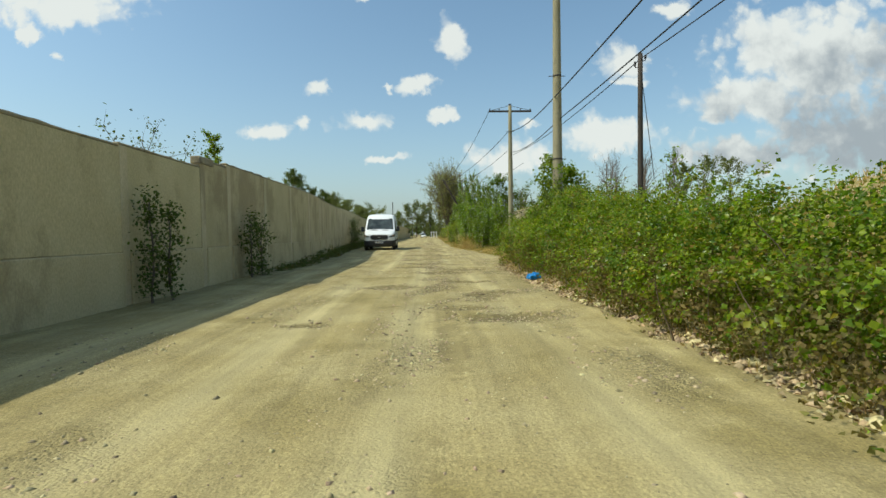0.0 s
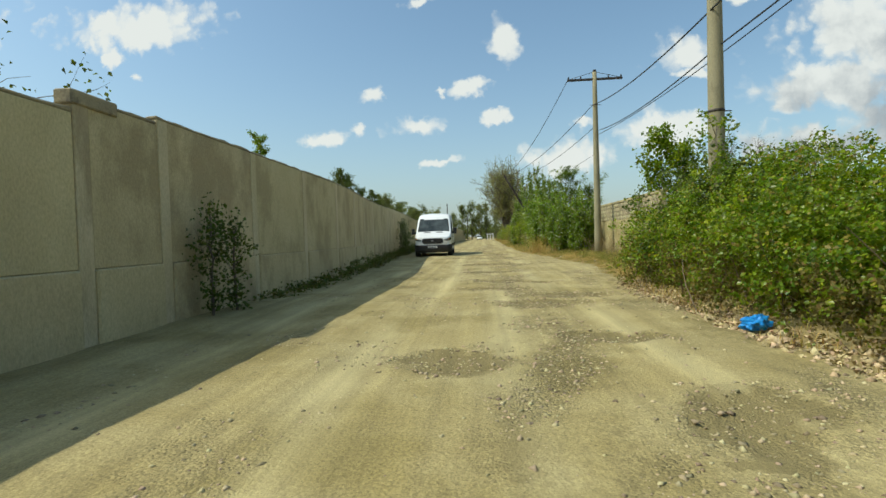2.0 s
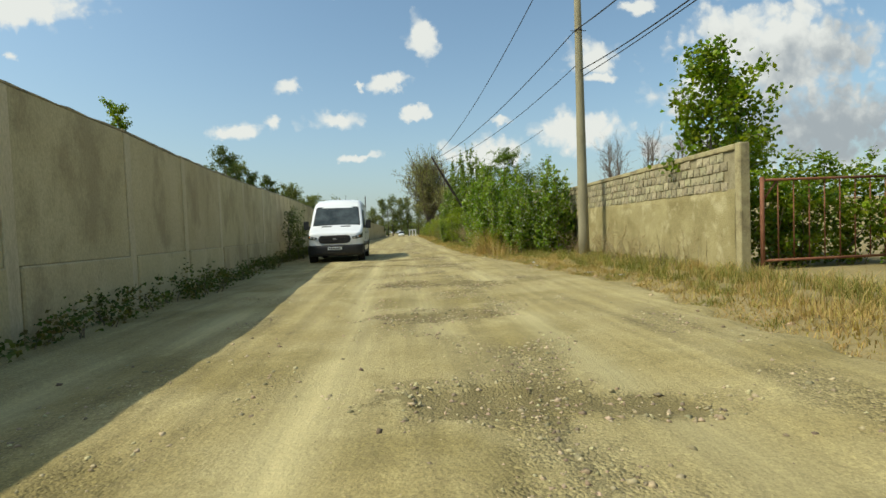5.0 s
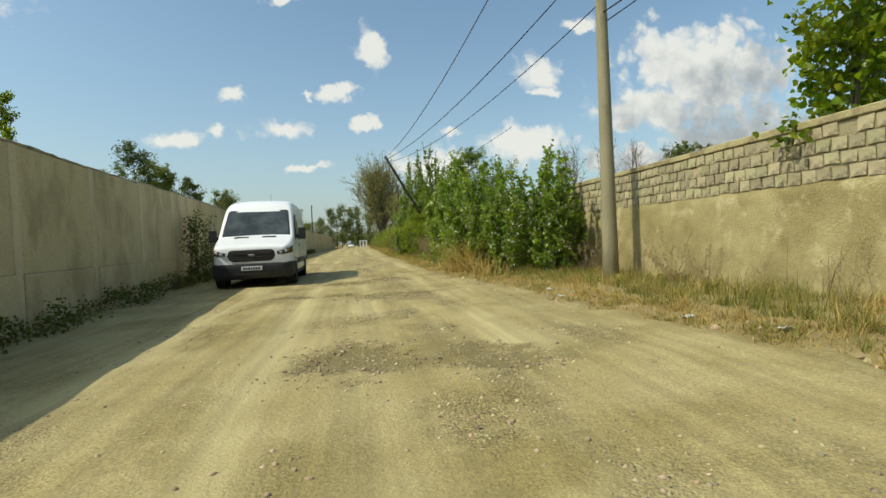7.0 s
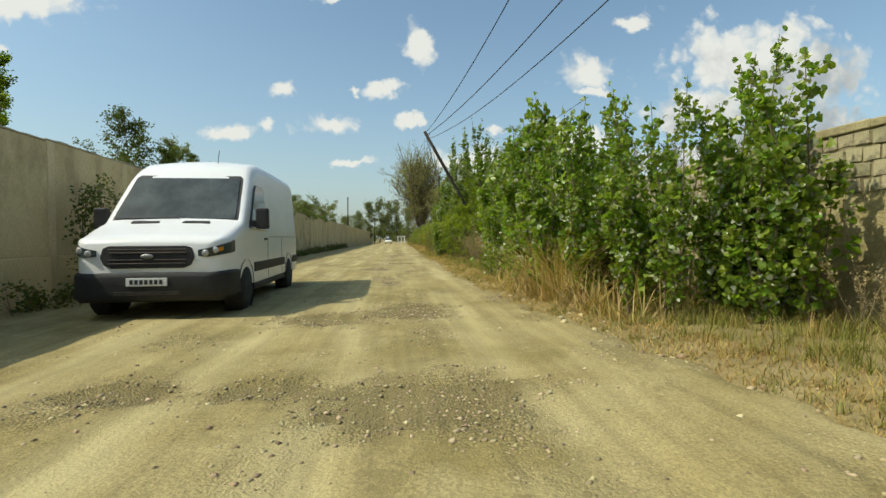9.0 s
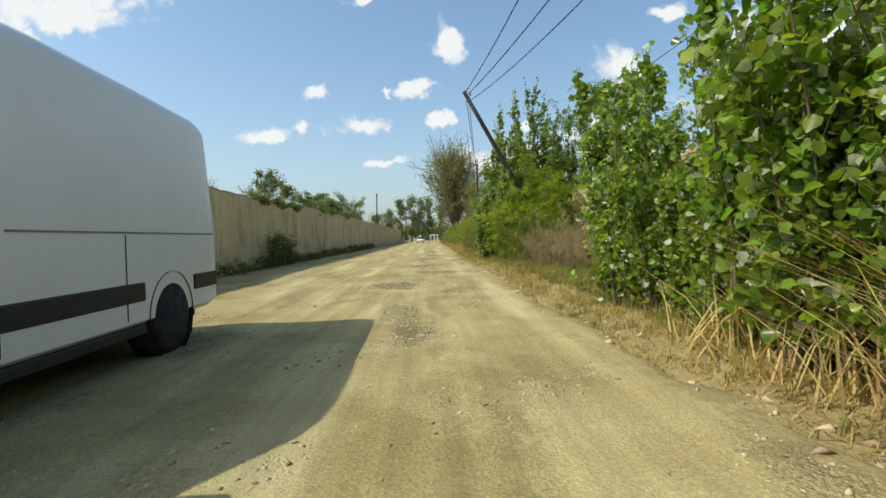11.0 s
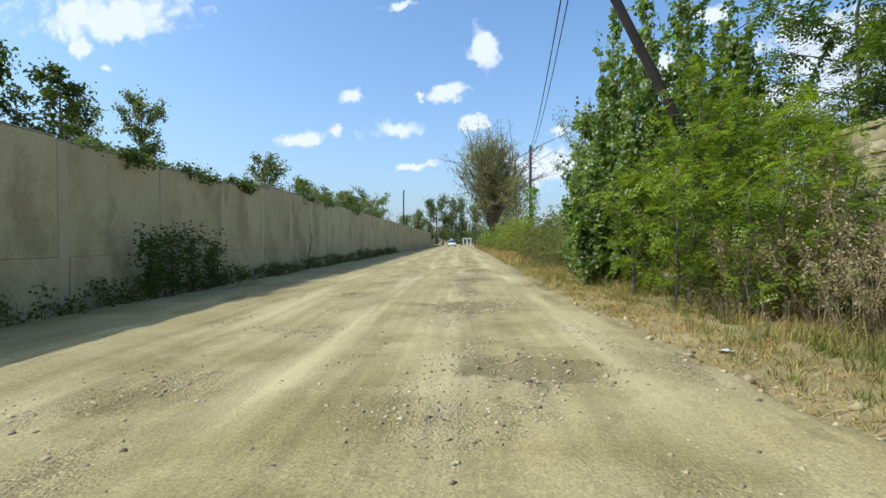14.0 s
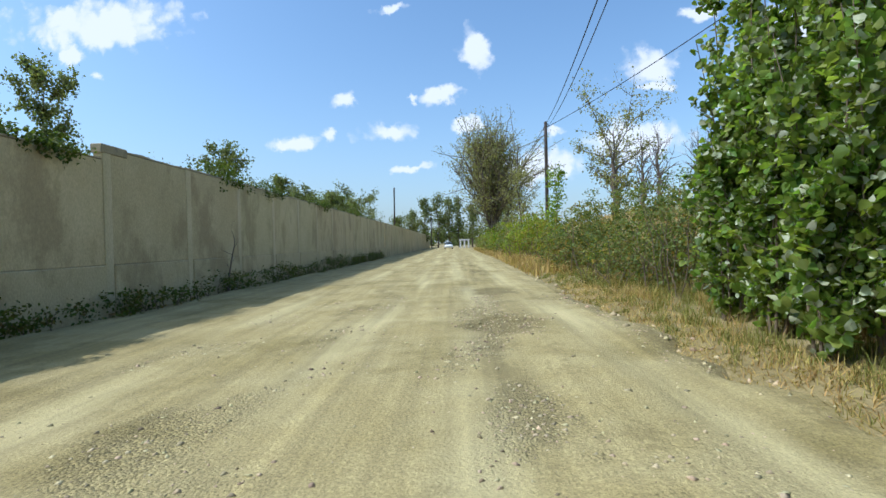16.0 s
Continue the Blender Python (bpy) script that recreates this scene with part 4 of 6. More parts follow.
def shrub(name, label, seed, leaf_m, boxes, n, leaf_size, stems=40, inner=0.35, category="shrub", dull=0.0, group="", yellow=0.0):
    """A leafy mass over several lumps (x, y, z of the middle, half sizes): leaves in a rough shell with depth, stems inside."""
    rng = np.random.RandomState(seed)
    B = np.array(boxes, float)
    vol = B[:, 3] * B[:, 4] + B[:, 3] * B[:, 5] + B[:, 4] * B[:, 5]
    per = 26
    m = n // per
    pick = rng.choice(len(B), m, p=vol / vol.sum())
    D = rng.normal(size=(m, 3))
    D /= np.linalg.norm(D, axis=1)[:, None]
    C, R = B[pick, :3], B[pick, 3:]
    S = C + D * R
    rough = 1 + 0.28 * smooth_noise(S[:, 0] + D[:, 2] * 2, S[:, 1] - D[:, 2], 1.1, seed) + 0.24 * smooth_noise(S[:, 1], S[:, 2] + S[:, 0], 0.5, seed + 1)
    rad = np.where(rng.rand(m) < inner, rng.uniform(0.4, 0.85, m), rng.uniform(0.82, 1.06, m)) * rough
    rad = np.where(rng.rand(m) < 0.02, rad * rng.uniform(1.0, 1.2, m), rad)
    Q = C + D * R * rad[:, None]
    spread_ = 0.035 + 0.75 * leaf_size
    P = (Q[:, None] + rng.normal(0, 1, (m, per, 3)) * spread_ * np.array([1, 1, 0.8])).reshape(-1, 3)
    D = np.repeat(D, per, 0)
    keep = P[:, 2] > ground_z(P[:, 0], P[:, 1]) + 0.04
    P, D = P[keep], D[keep]
    c0 = B[:, :3].mean(0)
    s = thing(name, label, category, (c0[0], c0[1], 0), 0, group)
    P = P - [c0[0], c0[1], 0]
    low = rng.rand(len(P)) < (1 - step(P[:, 2] + 0.5 * smooth_noise(P[:, 0] + P[:, 2], P[:, 1], 1.6, seed + 3), 0.1, 1.25)) * dull
    if yellow:
        ochre = ~low & (rng.rand(len(P)) < yellow * (1 + 1.6 * smooth_noise(P[:, 1] + P[:, 0], P[:, 2] * 2, 0.9, seed + 7)))
        child("yellowed_foliage", mesh_from("yellowed_foliage", *leaf_arrays(P[ochre], leaf_size, rng, out=D[ochre] * 0.6, aspect=0.9), M_OCHRE), s, "yellowed leaves among the green")
        P, D, low = P[~ochre], D[~ochre], low[~ochre]
    child("foliage", mesh_from("foliage", *leaf_arrays(P[~low], leaf_size, rng, out=D[~low] * 0.6, aspect=0.9), leaf_m), s)
    if low.sum() > 10:
        child("withered_foliage", mesh_from("withered_foliage", *leaf_arrays(P[low], leaf_size * 0.9, rng, up=0.1), M_LEAF_DULL), s, "withered brown leaves near the ground")
    tubes = []
    for k in range(stems):
        b = B[rng.randint(len(B))]
        x, y = b[0] + rng.uniform(-0.8, 0.8) * b[3] - c0[0], b[1] + rng.uniform(-0.9, 0.9) * b[4] - c0[1]
        p = branch_path((x, y, -0.1), (rng.normal(0, 0.3), rng.normal(0, 0.3), 1), (b[2] + b[5]) * rng.uniform(0.7, 1.0), rng, 0.35, 0.05, 5)
        tubes.append(tube(p, np.linspace(0.016, 0.004, 6), 4, cap=False))
    if tubes:
        child("stem_tangle", mesh_from("stem_tangle", *joined(tubes), M_TWIG, True), s, "brown woody stems")["kind"] = "stuff"
    return s


# hedge of creeper along the right verge
rng_h = np.random.RandomState(8)
lumps = []
for yy in np.arange(4.4, 21.6, 1.0):
    tall = float(np.interp(yy, (-3, 4, 9, 14, 19, 21, 23), (1.35, 1.45, 1.68, 2.05, 2.65, 2.7, 2.4)))
    lumps.append((5.55 + rng_h.uniform(-0.15, 0.15), yy, tall * 0.45, 1.55, 1.1, tall * 0.55 * rng_h.uniform(0.92, 1.08)))
    lumps.append((4.02 + rng_h.uniform(-0.25, 0.1), yy + 0.5, tall * 0.30, 0.80, 0.75, tall * 0.36 * rng_h.uniform(0.8, 1.2)))
    if len(lumps) % 4 == 2:
        lumps.append((7.2, yy + 0.3, tall * 0.55, 1.1, 1.4, tall * 0.5))
shrub("hedge", "dense green creeper hedge, withered brown at its foot", 8, M_LEAF, lumps, 215000, 0.059, 110, 0.28, "hedge", dull=0.85, yellow=0.10)
shrub("hedge", "dark green shrub at the open end of a hedge", 9, M_DARKLEAF, [(5.2, 22.2, 1.2, 1.35, 1.2, 1.5), (4.65, 22.3, 0.75, 0.9, 1.0, 0.95), (6.2, 22.6, 1.3, 1.2, 1.1, 1.7), (4.8, 21.0, 0.8, 1.0, 1.0, 1.1), (5.4, 20.4, 1.5, 1.1, 1.2, 1.3)], 30000, 0.08, 30, 0.4, "hedge", dull=0.4)
for k, (x, y, h) in enumerate(((5.15, 20.9, 3.6), (6.3, 14.4, 2.9))):
    tree("sapling", "slender leafy shoot standing out of a hedge", (x, y, 0.8), h - 0.8, 0.5, 0.02, 60 + k, M_LEAF, 0.09, "shoots in the hedge", limbs=9, crown_from=0.5, rise=(0.7, 1.2), profile="column", leaves_n=(420, 110)[k], clump=0.07, twigs=2, category="sapling")

shrub("shrub", "green shrub behind a rusty gate", 10, M_LEAF, [(8.6, 31.3, 1.1, 1.0, 0.9, 1.4), (10.0, 31.2, 1.2, 1.4, 1.0, 1.5), (11.6, 29.8, 1.3, 1.5, 1.1, 1.5), (13.6, 29.6, 1.3, 1.5, 1.2, 1.6)], 26000, 0.10, 30, 0.4, dull=0.3)
# young poplars beside the block wall
variants = []
for k in range(5):
    h = (4.3, 4.0, 4.5, 3.7, 4.1)[k]
    v = shoots("poplar_sapling", "young poplar with broad glossy green leaves", 100 + k, h, 5, 1250, 0.108, M_POPLAR, 0.17, "young poplars beside the wall", "sapling", 0.16)
    variants.append(v)
rng_p = np.random.RandomState(12)
places = []
for yy in np.arange(40.5, 48.9, 0.50):
    front = float(np.interp(yy, (40, 41.5, 44, 47, 49), (5.0, 4.4, 3.8, 3.85, 4.2)))
    for xx in np.arange(front, 6.1 if yy < 47 else 5.0, 0.80):
        if 41.0 < yy < 42.2 and xx < 6.0:
            continue
        places.append((xx + rng_p.uniform(-0.25, 0.25), yy + rng_p.uniform(-0.25, 0.25)))
places += [(5.9, 40.2), (5.6, 40.6), (6.4, 40.8), (6.9, 41.2), (5.4, 40.7), (6.7, 41.9), (6.2, 39.8), (5.7, 40.0)]
places += [(3.75, 49.4), (3.9, 50.1), (3.9, 50.4), (4.5, 49.8), (4.4, 50.2)]
tall = lambda y: float(np.interp(y, (40, 41, 42.5, 45, 47, 51), (1.0, 1.02, 1.02, 1.15, 1.15, 1.10)))
for k, (x, y) in enumerate(places):
    src = variants[k % 5]
    m = pose(x, y, 0.05, rng_p.uniform(-4, 4), rng_p.uniform(-4, 4), rng_p.uniform(0, 360))
    ob = src if k < 5 else copy_thing(src, m)
    if k < 5:
        ob.matrix_basis = m
    s = tall(y) * rng_p.uniform(0.66, 1.06)
    ob.scale = (s, s, s)

# second clump: poplars, an acacia and a leaning pole
for k, (x, y, h) in enumerate(((3.5, 67.0, 3.6), (3.8, 68.2, 5.0), (4.1, 67.0, 5.4), (4.2, 68.4, 6.8), (4.6, 67.2, 7.4), (5.0, 68.2, 8.8), (5.5, 67.6, 9.9), (5.9, 68.8, 9.4), (6.5, 68.0, 9.8), (7.1, 68.8, 8.4), (5.2, 69.6, 8.8), (4.4, 69.8, 6.6), (7.6, 67.8, 6.8), (6.2, 66.8, 7.2), (7.5, 69.6, 9.3), (8.2, 68.6, 8.2), (8.8, 69.4, 7.0), (8.3, 67.4, 5.6), (6.9, 66.9, 7.6), (3.9, 69.4, 4.2))):
    p = shoots("poplar", "young poplar with broad glossy dusty green leaves", 140 + k, h, 7, int(610 * h), 0.112, M_POPLAR_DEEP, 0.16, "poplars beside the leaning pole", "tree", 0.22)
    p.matrix_basis = pose(x, y, 0, 0, 0, 40 * k)
for k, (x, y, h, sp) in enumerate(((4.5, 63.3, 3.2, 1.2), (5.2, 64.6, 5.0, 1.2), (4.0, 64.9, 2.7, 1.1), (5.7, 62.6, 3.4, 1.2), (6.4, 63.7, 3.9, 1.3), (6.1, 65.3, 4.6, 1.2))):
    tree("acacia", "yellow-green acacia with fine feathery leaves", (x, y, 0), h, sp, 0.05, 160 + k, M_ACACIA, 0.26, "acacias beside the leaning pole", limbs=24, crown_from=0.12, rise=(0.1, 1.1), profile="oval", leaves_n=720, clump=0.11, twigs=5, shape="frond")
for k, (x, y, h, sp) in enumerate(((5.6, 60.9, 2.2, 0.9), (4.5, 61.5, 2.0, 0.9), (5.9, 62.0, 2.8, 1.0), (5.0, 61.4, 2.5, 1.0), (3.9, 62.6, 2.5, 1.0))):
    tree("acacia", "low acacia shoot with yellowing feathery leaves", (x, y, 0), h, sp, 0.03, 165 + k, M_ACACIA, 0.24, "acacias beside the leaning pole", limbs=16, crown_from=0.15, rise=(0.2, 1.0), profile="oval", leaves_n=260, clump=0.10, twigs=4, shape="frond")
tree("acacia", "tall acacia with feathery branches behind the wall", (9.3, 65.6, 0), 8.6, 2.5, 0.10, 171, M_ACACIA_DEEP, 0.42, limbs=30, crown_from=0.32, rise=(0.0, 0.9), profile="oval", leaves_n=2000, clump=0.11, twigs=6, shape="frond")
tree("acacia", "leaning acacia with feathery branches behind the wall", (11.4, 65.8, 0), 6.3, 2.5, 0.08, 172, M_ACACIA_DEEP, 0.42, limbs=22, crown_from=0.4, rise=(0.0, 0.7), profile="fan", leaves_n=1500, clump=0.13, twigs=6, shape="frond")

# poplar behind the pier, trees behind the walls
tree("poplar", "young poplar with bright leaves behind a wall", (8.0, 32.6, 0), 5.6, 1.35, 0.07, 180, M_LEAF, 0.13, limbs=22, crown_from=0.3, rise=(0.5, 1.1), profile="oval", leaves_n=2600, clump=0.16, twigs=3, aspect=0.95, shape="broad")
tree("poplar", "young poplar with bright leaves behind a wall", (9.4, 33.4, 0), 5.0, 1.3, 0.06, 181, M_LEAF, 0.13, limbs=18, crown_from=0.3, rise=(0.5, 1.1), profile="oval", leaves_n=2200, clump=0.16, twigs=3, aspect=0.95, shape="broad")
LEFT_TREES = (  # x, y, height, spread, profile, leaves, leaf size
    (-6.7, 15.4, 3.35, 1.3, "fan", 1500, 0.075), (-30.7, 76.0, 15.8, 2.2, "column", 5000, 0.24), (-16.8, 67.5, 9.3, 2.3, "oval", 6500, 0.15),
    (-15.2, 69.5, 7.6, 1.8, "oval", 4500, 0.15), (-13.8, 71.0, 7.3, 1.5, "oval", 4000, 0.15),
    (-23.0, 89.5, 11.0, 2.2, "column", 7000, 0.2), (-25.5, 88.0, 8.6, 2.4, "oval", 4200, 0.2), (-28.0, 90.0, 9.6, 2.4, "column", 4200, 0.2), (-19.1, 102.5, 9.2, 2.8, "oval", 5000, 0.22),
    (-26.0, 136.0, 11.6, 3.2, "oval", 4200, 0.3), (-22.0, 134.0, 8.8, 3.4, "oval", 4200, 0.3), (-27.0, 170.0, 12.5, 4.0, "oval", 4200, 0.35), (-13.0, 126.0, 6.8, 3.0, "fan", 4500, 0.25),
    (-16.5, 128.0, 7.4, 3.2, "oval", 4500, 0.25), (-20.0, 150.0, 9.5, 3.5, "oval", 4000, 0.3))
for k, (x, y, h, sp, pr, n, ls) in enumerate(LEFT_TREES):
    # from y 80 on, crowns take the haze-paled leaf colour
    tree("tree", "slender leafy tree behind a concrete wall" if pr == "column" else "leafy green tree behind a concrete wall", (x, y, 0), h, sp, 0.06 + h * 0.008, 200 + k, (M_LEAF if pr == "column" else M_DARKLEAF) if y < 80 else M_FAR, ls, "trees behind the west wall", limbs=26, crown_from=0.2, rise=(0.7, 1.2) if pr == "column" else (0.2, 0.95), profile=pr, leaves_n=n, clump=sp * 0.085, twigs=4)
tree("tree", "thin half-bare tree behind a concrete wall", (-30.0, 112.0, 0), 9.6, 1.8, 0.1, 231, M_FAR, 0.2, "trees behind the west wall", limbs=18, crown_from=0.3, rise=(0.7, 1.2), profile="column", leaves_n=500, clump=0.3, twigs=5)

# withered undergrowth before the old wall
for k, (x, y, h) in enumerate(((5.9, 58.6, 0.95), (5.2, 60.2, 0.9), (6.6, 60.6, 1.15), (4.5, 61.8, 0.8), (6.3, 56.4, 0.7))):
    shrub("weeds", "withered brown-green weeds before an old block wall", 420 + k, M_THORN if k % 2 else M_OCHRE, [(x, y, h * 0.35, 0.75, 0.95, h * 0.6), (x + 0.45, y + 0.6, h * 0.3, 0.6, 0.7, h * 0.75)], 2300, 0.045, 60, 0.45, "weeds", dull=0.9, yellow=0.25, group="withered weeds before the wall")
# right side beyond: shrubs, a half-bare tree on the bank, bare trees
shrub("shrub", "grey-green thorn shrub on a bank", 31, M_THORN, [(5.4, 73.4, 1.1, 1.5, 1.9, 1.4), (6.6, 75.5, 1.5, 1.7, 2.0, 1.7), (4.4, 75.6, 0.6, 1.0, 1.6, 0.9), (7.8, 73.5, 1.9, 1.6, 1.6, 1.8)], 30000, 0.07, 120, 0.4, dull=0.5, yellow=0.2)
shrub("shrub", "tangled dull green shrub beside the road", 32, M_THORN, [(4.7, 80.5, 1.1, 1.2, 1.9, 1.35), (5.8, 83.0, 1.4, 1.6, 2.2, 1.6), (4.3, 83.2, 0.7, 0.9, 1.6, 0.9), (6.6, 79.4, 1.5, 1.5, 1.9, 1.6)], 20000, 0.085, 90, 0.4, dull=0.6, yellow=0.3)
shrub("shrub", "yellowing shrub beside the road", 33, M_ACACIA, [(4.6, 90.0, 1.2, 1.4, 2.2, 1.6), (5.6, 93.0, 1.4, 1.6, 2.6, 1.8), (4.3, 94.5, 0.9, 1.1, 2.0, 1.2)], 8000, 0.11, 60, 0.4, dull=0.8, yellow=0.35)
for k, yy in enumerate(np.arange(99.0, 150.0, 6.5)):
    # every second shrub has the haze-paled leaf colour
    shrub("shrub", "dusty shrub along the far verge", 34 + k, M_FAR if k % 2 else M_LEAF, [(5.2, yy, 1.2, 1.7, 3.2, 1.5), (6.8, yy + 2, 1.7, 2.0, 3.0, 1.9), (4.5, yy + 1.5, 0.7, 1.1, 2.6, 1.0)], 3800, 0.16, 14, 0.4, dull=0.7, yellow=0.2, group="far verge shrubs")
tree("poplar", "small young poplar on the verge", (5.0, 86.6, 0), 4.6, 0.8, 0.04, 240, M_POPLAR, 0.13, limbs=16, crown_from=0.15, rise=(0.6, 1.2), profile="column", leaves_n=1200, clump=0.14, twigs=2)
tree("tree", "half-bare tree with tufts of leaves on a bank", (10.5, 94.8, 3.1), 5.3, 3.4, 0.22, 250, M_BIG, 0.16, limbs=15, crown_from=0.24, rise=(0.3, 1.0), profile="fan", leaves_n=3000, clump=0.18, twigs=8)
tree("tree", "tall thin-leaved tree with many rising branches", (6.2, 139.5, 0), 18.5, 8.6, 0.42, 251, M_BIG, 0.24, limbs=64, crown_from=0.10, rise=(0.98, 1.48), profile="broom", leaves_n=27000, clump=0.42, twigs=11)
tree("tree", "thin-leaved tree beside a taller one", (8.8, 128.0, 0), 10.5, 3.2, 0.2, 252, M_BIG, 0.22, limbs=26, crown_from=0.15, rise=(0.6, 1.2), profile="oval", leaves_n=2600, clump=0.3, twigs=7)
bare_rng = np.random.RandomState(77)
for k, (x, y, h) in enumerate(((45.3, 125.6, 15.2), (49.8, 131.0, 16.6), (54.3, 123.8, 15.6), (57.9, 132.8, 17.0), (63.3, 129.2, 16.3), (68.7, 136.4, 17.4), (74.1, 132.8, 15.9), (52.5, 141.8, 17.0), (13.6, 98.0, 5.0), (16.0, 101.0, 5.6), (18.5, 97.0, 5.4), (15.0, 108.0, 6.0), (20.5, 104.0, 6.0), (17.5, 93.0, 5.0))):
    tree("bare_tree", "bare grey tree with thin upright twigs", (x, y, float(ground_z(np.array(x), np.array(y)))), h, h * 0.28, 0.20 if h < 8 else 0.34, 260 + k, M_BIG, 0.1, "bare trees behind the wall", bare=True, limbs=26, crown_from=0.2, rise=(0.8, 1.3), profile="column", leaves_n=40, twigs=8)
for k, (x, y, h, sp) in enumerate(((60.0, 106.0, 12.5, 4.2), (67.0, 110.0, 13.5, 4.6), (45.0, 88.0, 8.5, 3.0))):
    tree("tree", "round-topped tree beyond a bank", (x, y, float(ground_z(np.array(x), np.array(y))) - 0.1), h, sp, 0.08, 290 + k, M_FAR, 0.3, "trees beyond the bank", limbs=18, crown_from=0.2, rise=(0.4, 1.1), profile="oval", leaves_n=2600, clump=0.2, twigs=4)

# far end of the road, its haze put into the leaf colour
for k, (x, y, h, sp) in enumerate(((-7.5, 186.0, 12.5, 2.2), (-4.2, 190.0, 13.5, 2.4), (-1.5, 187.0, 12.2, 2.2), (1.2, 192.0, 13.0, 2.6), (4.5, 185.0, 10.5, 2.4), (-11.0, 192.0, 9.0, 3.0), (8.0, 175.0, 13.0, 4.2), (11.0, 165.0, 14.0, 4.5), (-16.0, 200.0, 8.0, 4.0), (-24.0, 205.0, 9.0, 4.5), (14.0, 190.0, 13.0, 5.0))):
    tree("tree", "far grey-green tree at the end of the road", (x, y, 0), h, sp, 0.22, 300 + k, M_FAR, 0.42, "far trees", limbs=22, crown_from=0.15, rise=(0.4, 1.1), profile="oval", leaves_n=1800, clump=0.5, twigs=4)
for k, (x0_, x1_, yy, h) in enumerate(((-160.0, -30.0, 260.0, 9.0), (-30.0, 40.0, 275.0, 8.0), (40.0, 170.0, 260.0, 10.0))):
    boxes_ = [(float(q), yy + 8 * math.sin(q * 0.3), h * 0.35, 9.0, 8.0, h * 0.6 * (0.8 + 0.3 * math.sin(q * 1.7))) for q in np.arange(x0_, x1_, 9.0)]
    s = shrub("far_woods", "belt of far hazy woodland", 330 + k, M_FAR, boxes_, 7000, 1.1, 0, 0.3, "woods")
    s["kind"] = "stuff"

# plants at the foot and over the top of the left wall
for k, (x, y, h, sp) in enumerate(((-4.72, 12.4, 1.95, 0.34), (-4.66, 12.95, 1.8, 0.34), (-4.70, 17.6, 1.75, 0.45), (-4.60, 18.2, 1.5, 0.42), (-5.95, 45.2, 2.5, 0.5), (-5.85, 46.0, 2.1, 0.6), (-6.0, 44.8, 2.2, 0.5), (-5.8, 46.9, 1.6, 0.6), (-6.6, 64.6, 1.3, 0.5), (-6.6, 65.4, 1.2, 0.6), (-6.6, 66.3, 1.3, 0.6), (-6.6, 67.3, 1.1, 0.6))):
    tree("shrub", "dark upright shrub against a concrete wall", (x, y, 0), h, sp, 0.025, 350 + k, M_DARKLEAF, 0.075, "shrubs at the wall's foot", limbs=14, crown_from=0.1, rise=(0.8, 1.3), profile="column", leaves_n=620 if y < 40 else 760, clump=0.10, twigs=3, category="shrub")
tree("dead_shrub", "dark bare crooked shrub against a concrete wall", (-6.85, 76.6, 0), 1.6, 0.45, 0.035, 359, M_DARKLEAF, 0.06, bare=True, limbs=7, crown_from=0.3, rise=(0.2, 1.1), profile="fan", leaves_n=20, twigs=3, lean=(0.05, 0.25), category="shrub")
foot = np.random.RandomState(41)
for k, yy in enumerate(np.arange(21.0, 106.0, 4.2)):
    wx = float(wall_x(yy))
    hh = float(np.interp(yy, (21, 25, 46, 60, 100), (0.22, 0.50, 0.60, 0.65, 0.65))) * foot.uniform(0.7, 1.2)
    shrub("weeds", "dark weeds along the foot of a concrete wall", 400 + k, M_DARKLEAF, [(wx + 0.38, yy, hh * 0.35, 0.32, 2.0, hh * 0.6), (wx + 0.40, yy + 1.6, hh * 0.3, 0.36, 1.3, hh * 0.75)], 1150, 0.07, 16, 0.4, "weeds", dull=0.45, group="weeds at the wall's foot")
for k, (yy, ln, up) in enumerate(((64.5, 2.0, 0.07), (67.5, 2.4, 0.12), (70.5, 1.6, 0.14), (77.5, 3.2, 0.5), (81.0, 3.5, 0.35), (88.0, 4.0, 0.4), (97.0, 4.0, 0.6))):
    wx, wt = float(wall_x(yy)), wall_top(yy)
    shrub("creeper", "creeper spilling over a concrete wall's coping", 450 + k, M_DARKLEAF, [(wx - 0.15, yy, wt + up * 0.2, 0.30, ln / 2, up), (wx + 0.04, yy + 0.4, wt - 0.06, 0.08, ln / 3, 0.10)], 1100, 0.075, 0, 0.4, "creeper", group="creepers over the wall")

# ---- grass, litter, stones ----
def scatter(n, y0_, y1_, lo, hi, seed, dens=None):
    r = np.random.RandomState(seed)
    y = r.uniform(y0_, y1_, n)
    t = r.uniform(0, 1, n)
    a, b = lo(y), hi(y)
    x = a + (b - a) * t
    if dens is not None:
        k = r.rand(n) < dens(x, y)
        x, y = x[k], y[k]
    return np.stack([x, y, ground_z(x, y) - 0.01], 1), r


def tufted(n_tufts, per, y0_, y1_, lo, hi, seed, dens):
    """Blade roots gathered in tufts."""
    C, r = scatter(n_tufts, y0_, y1_, lo, hi, seed, dens)
    P = (C[:, None] + r.normal(0, 0.045, (len(C), per, 3)) * [1, 1, 0]).reshape(-1, 3)
    P[:, 2] = ground_z(P[:, 0], P[:, 1]) - 0.01
    return P, np.repeat(r.uniform(0.5, 1.4, len(C)), per), r


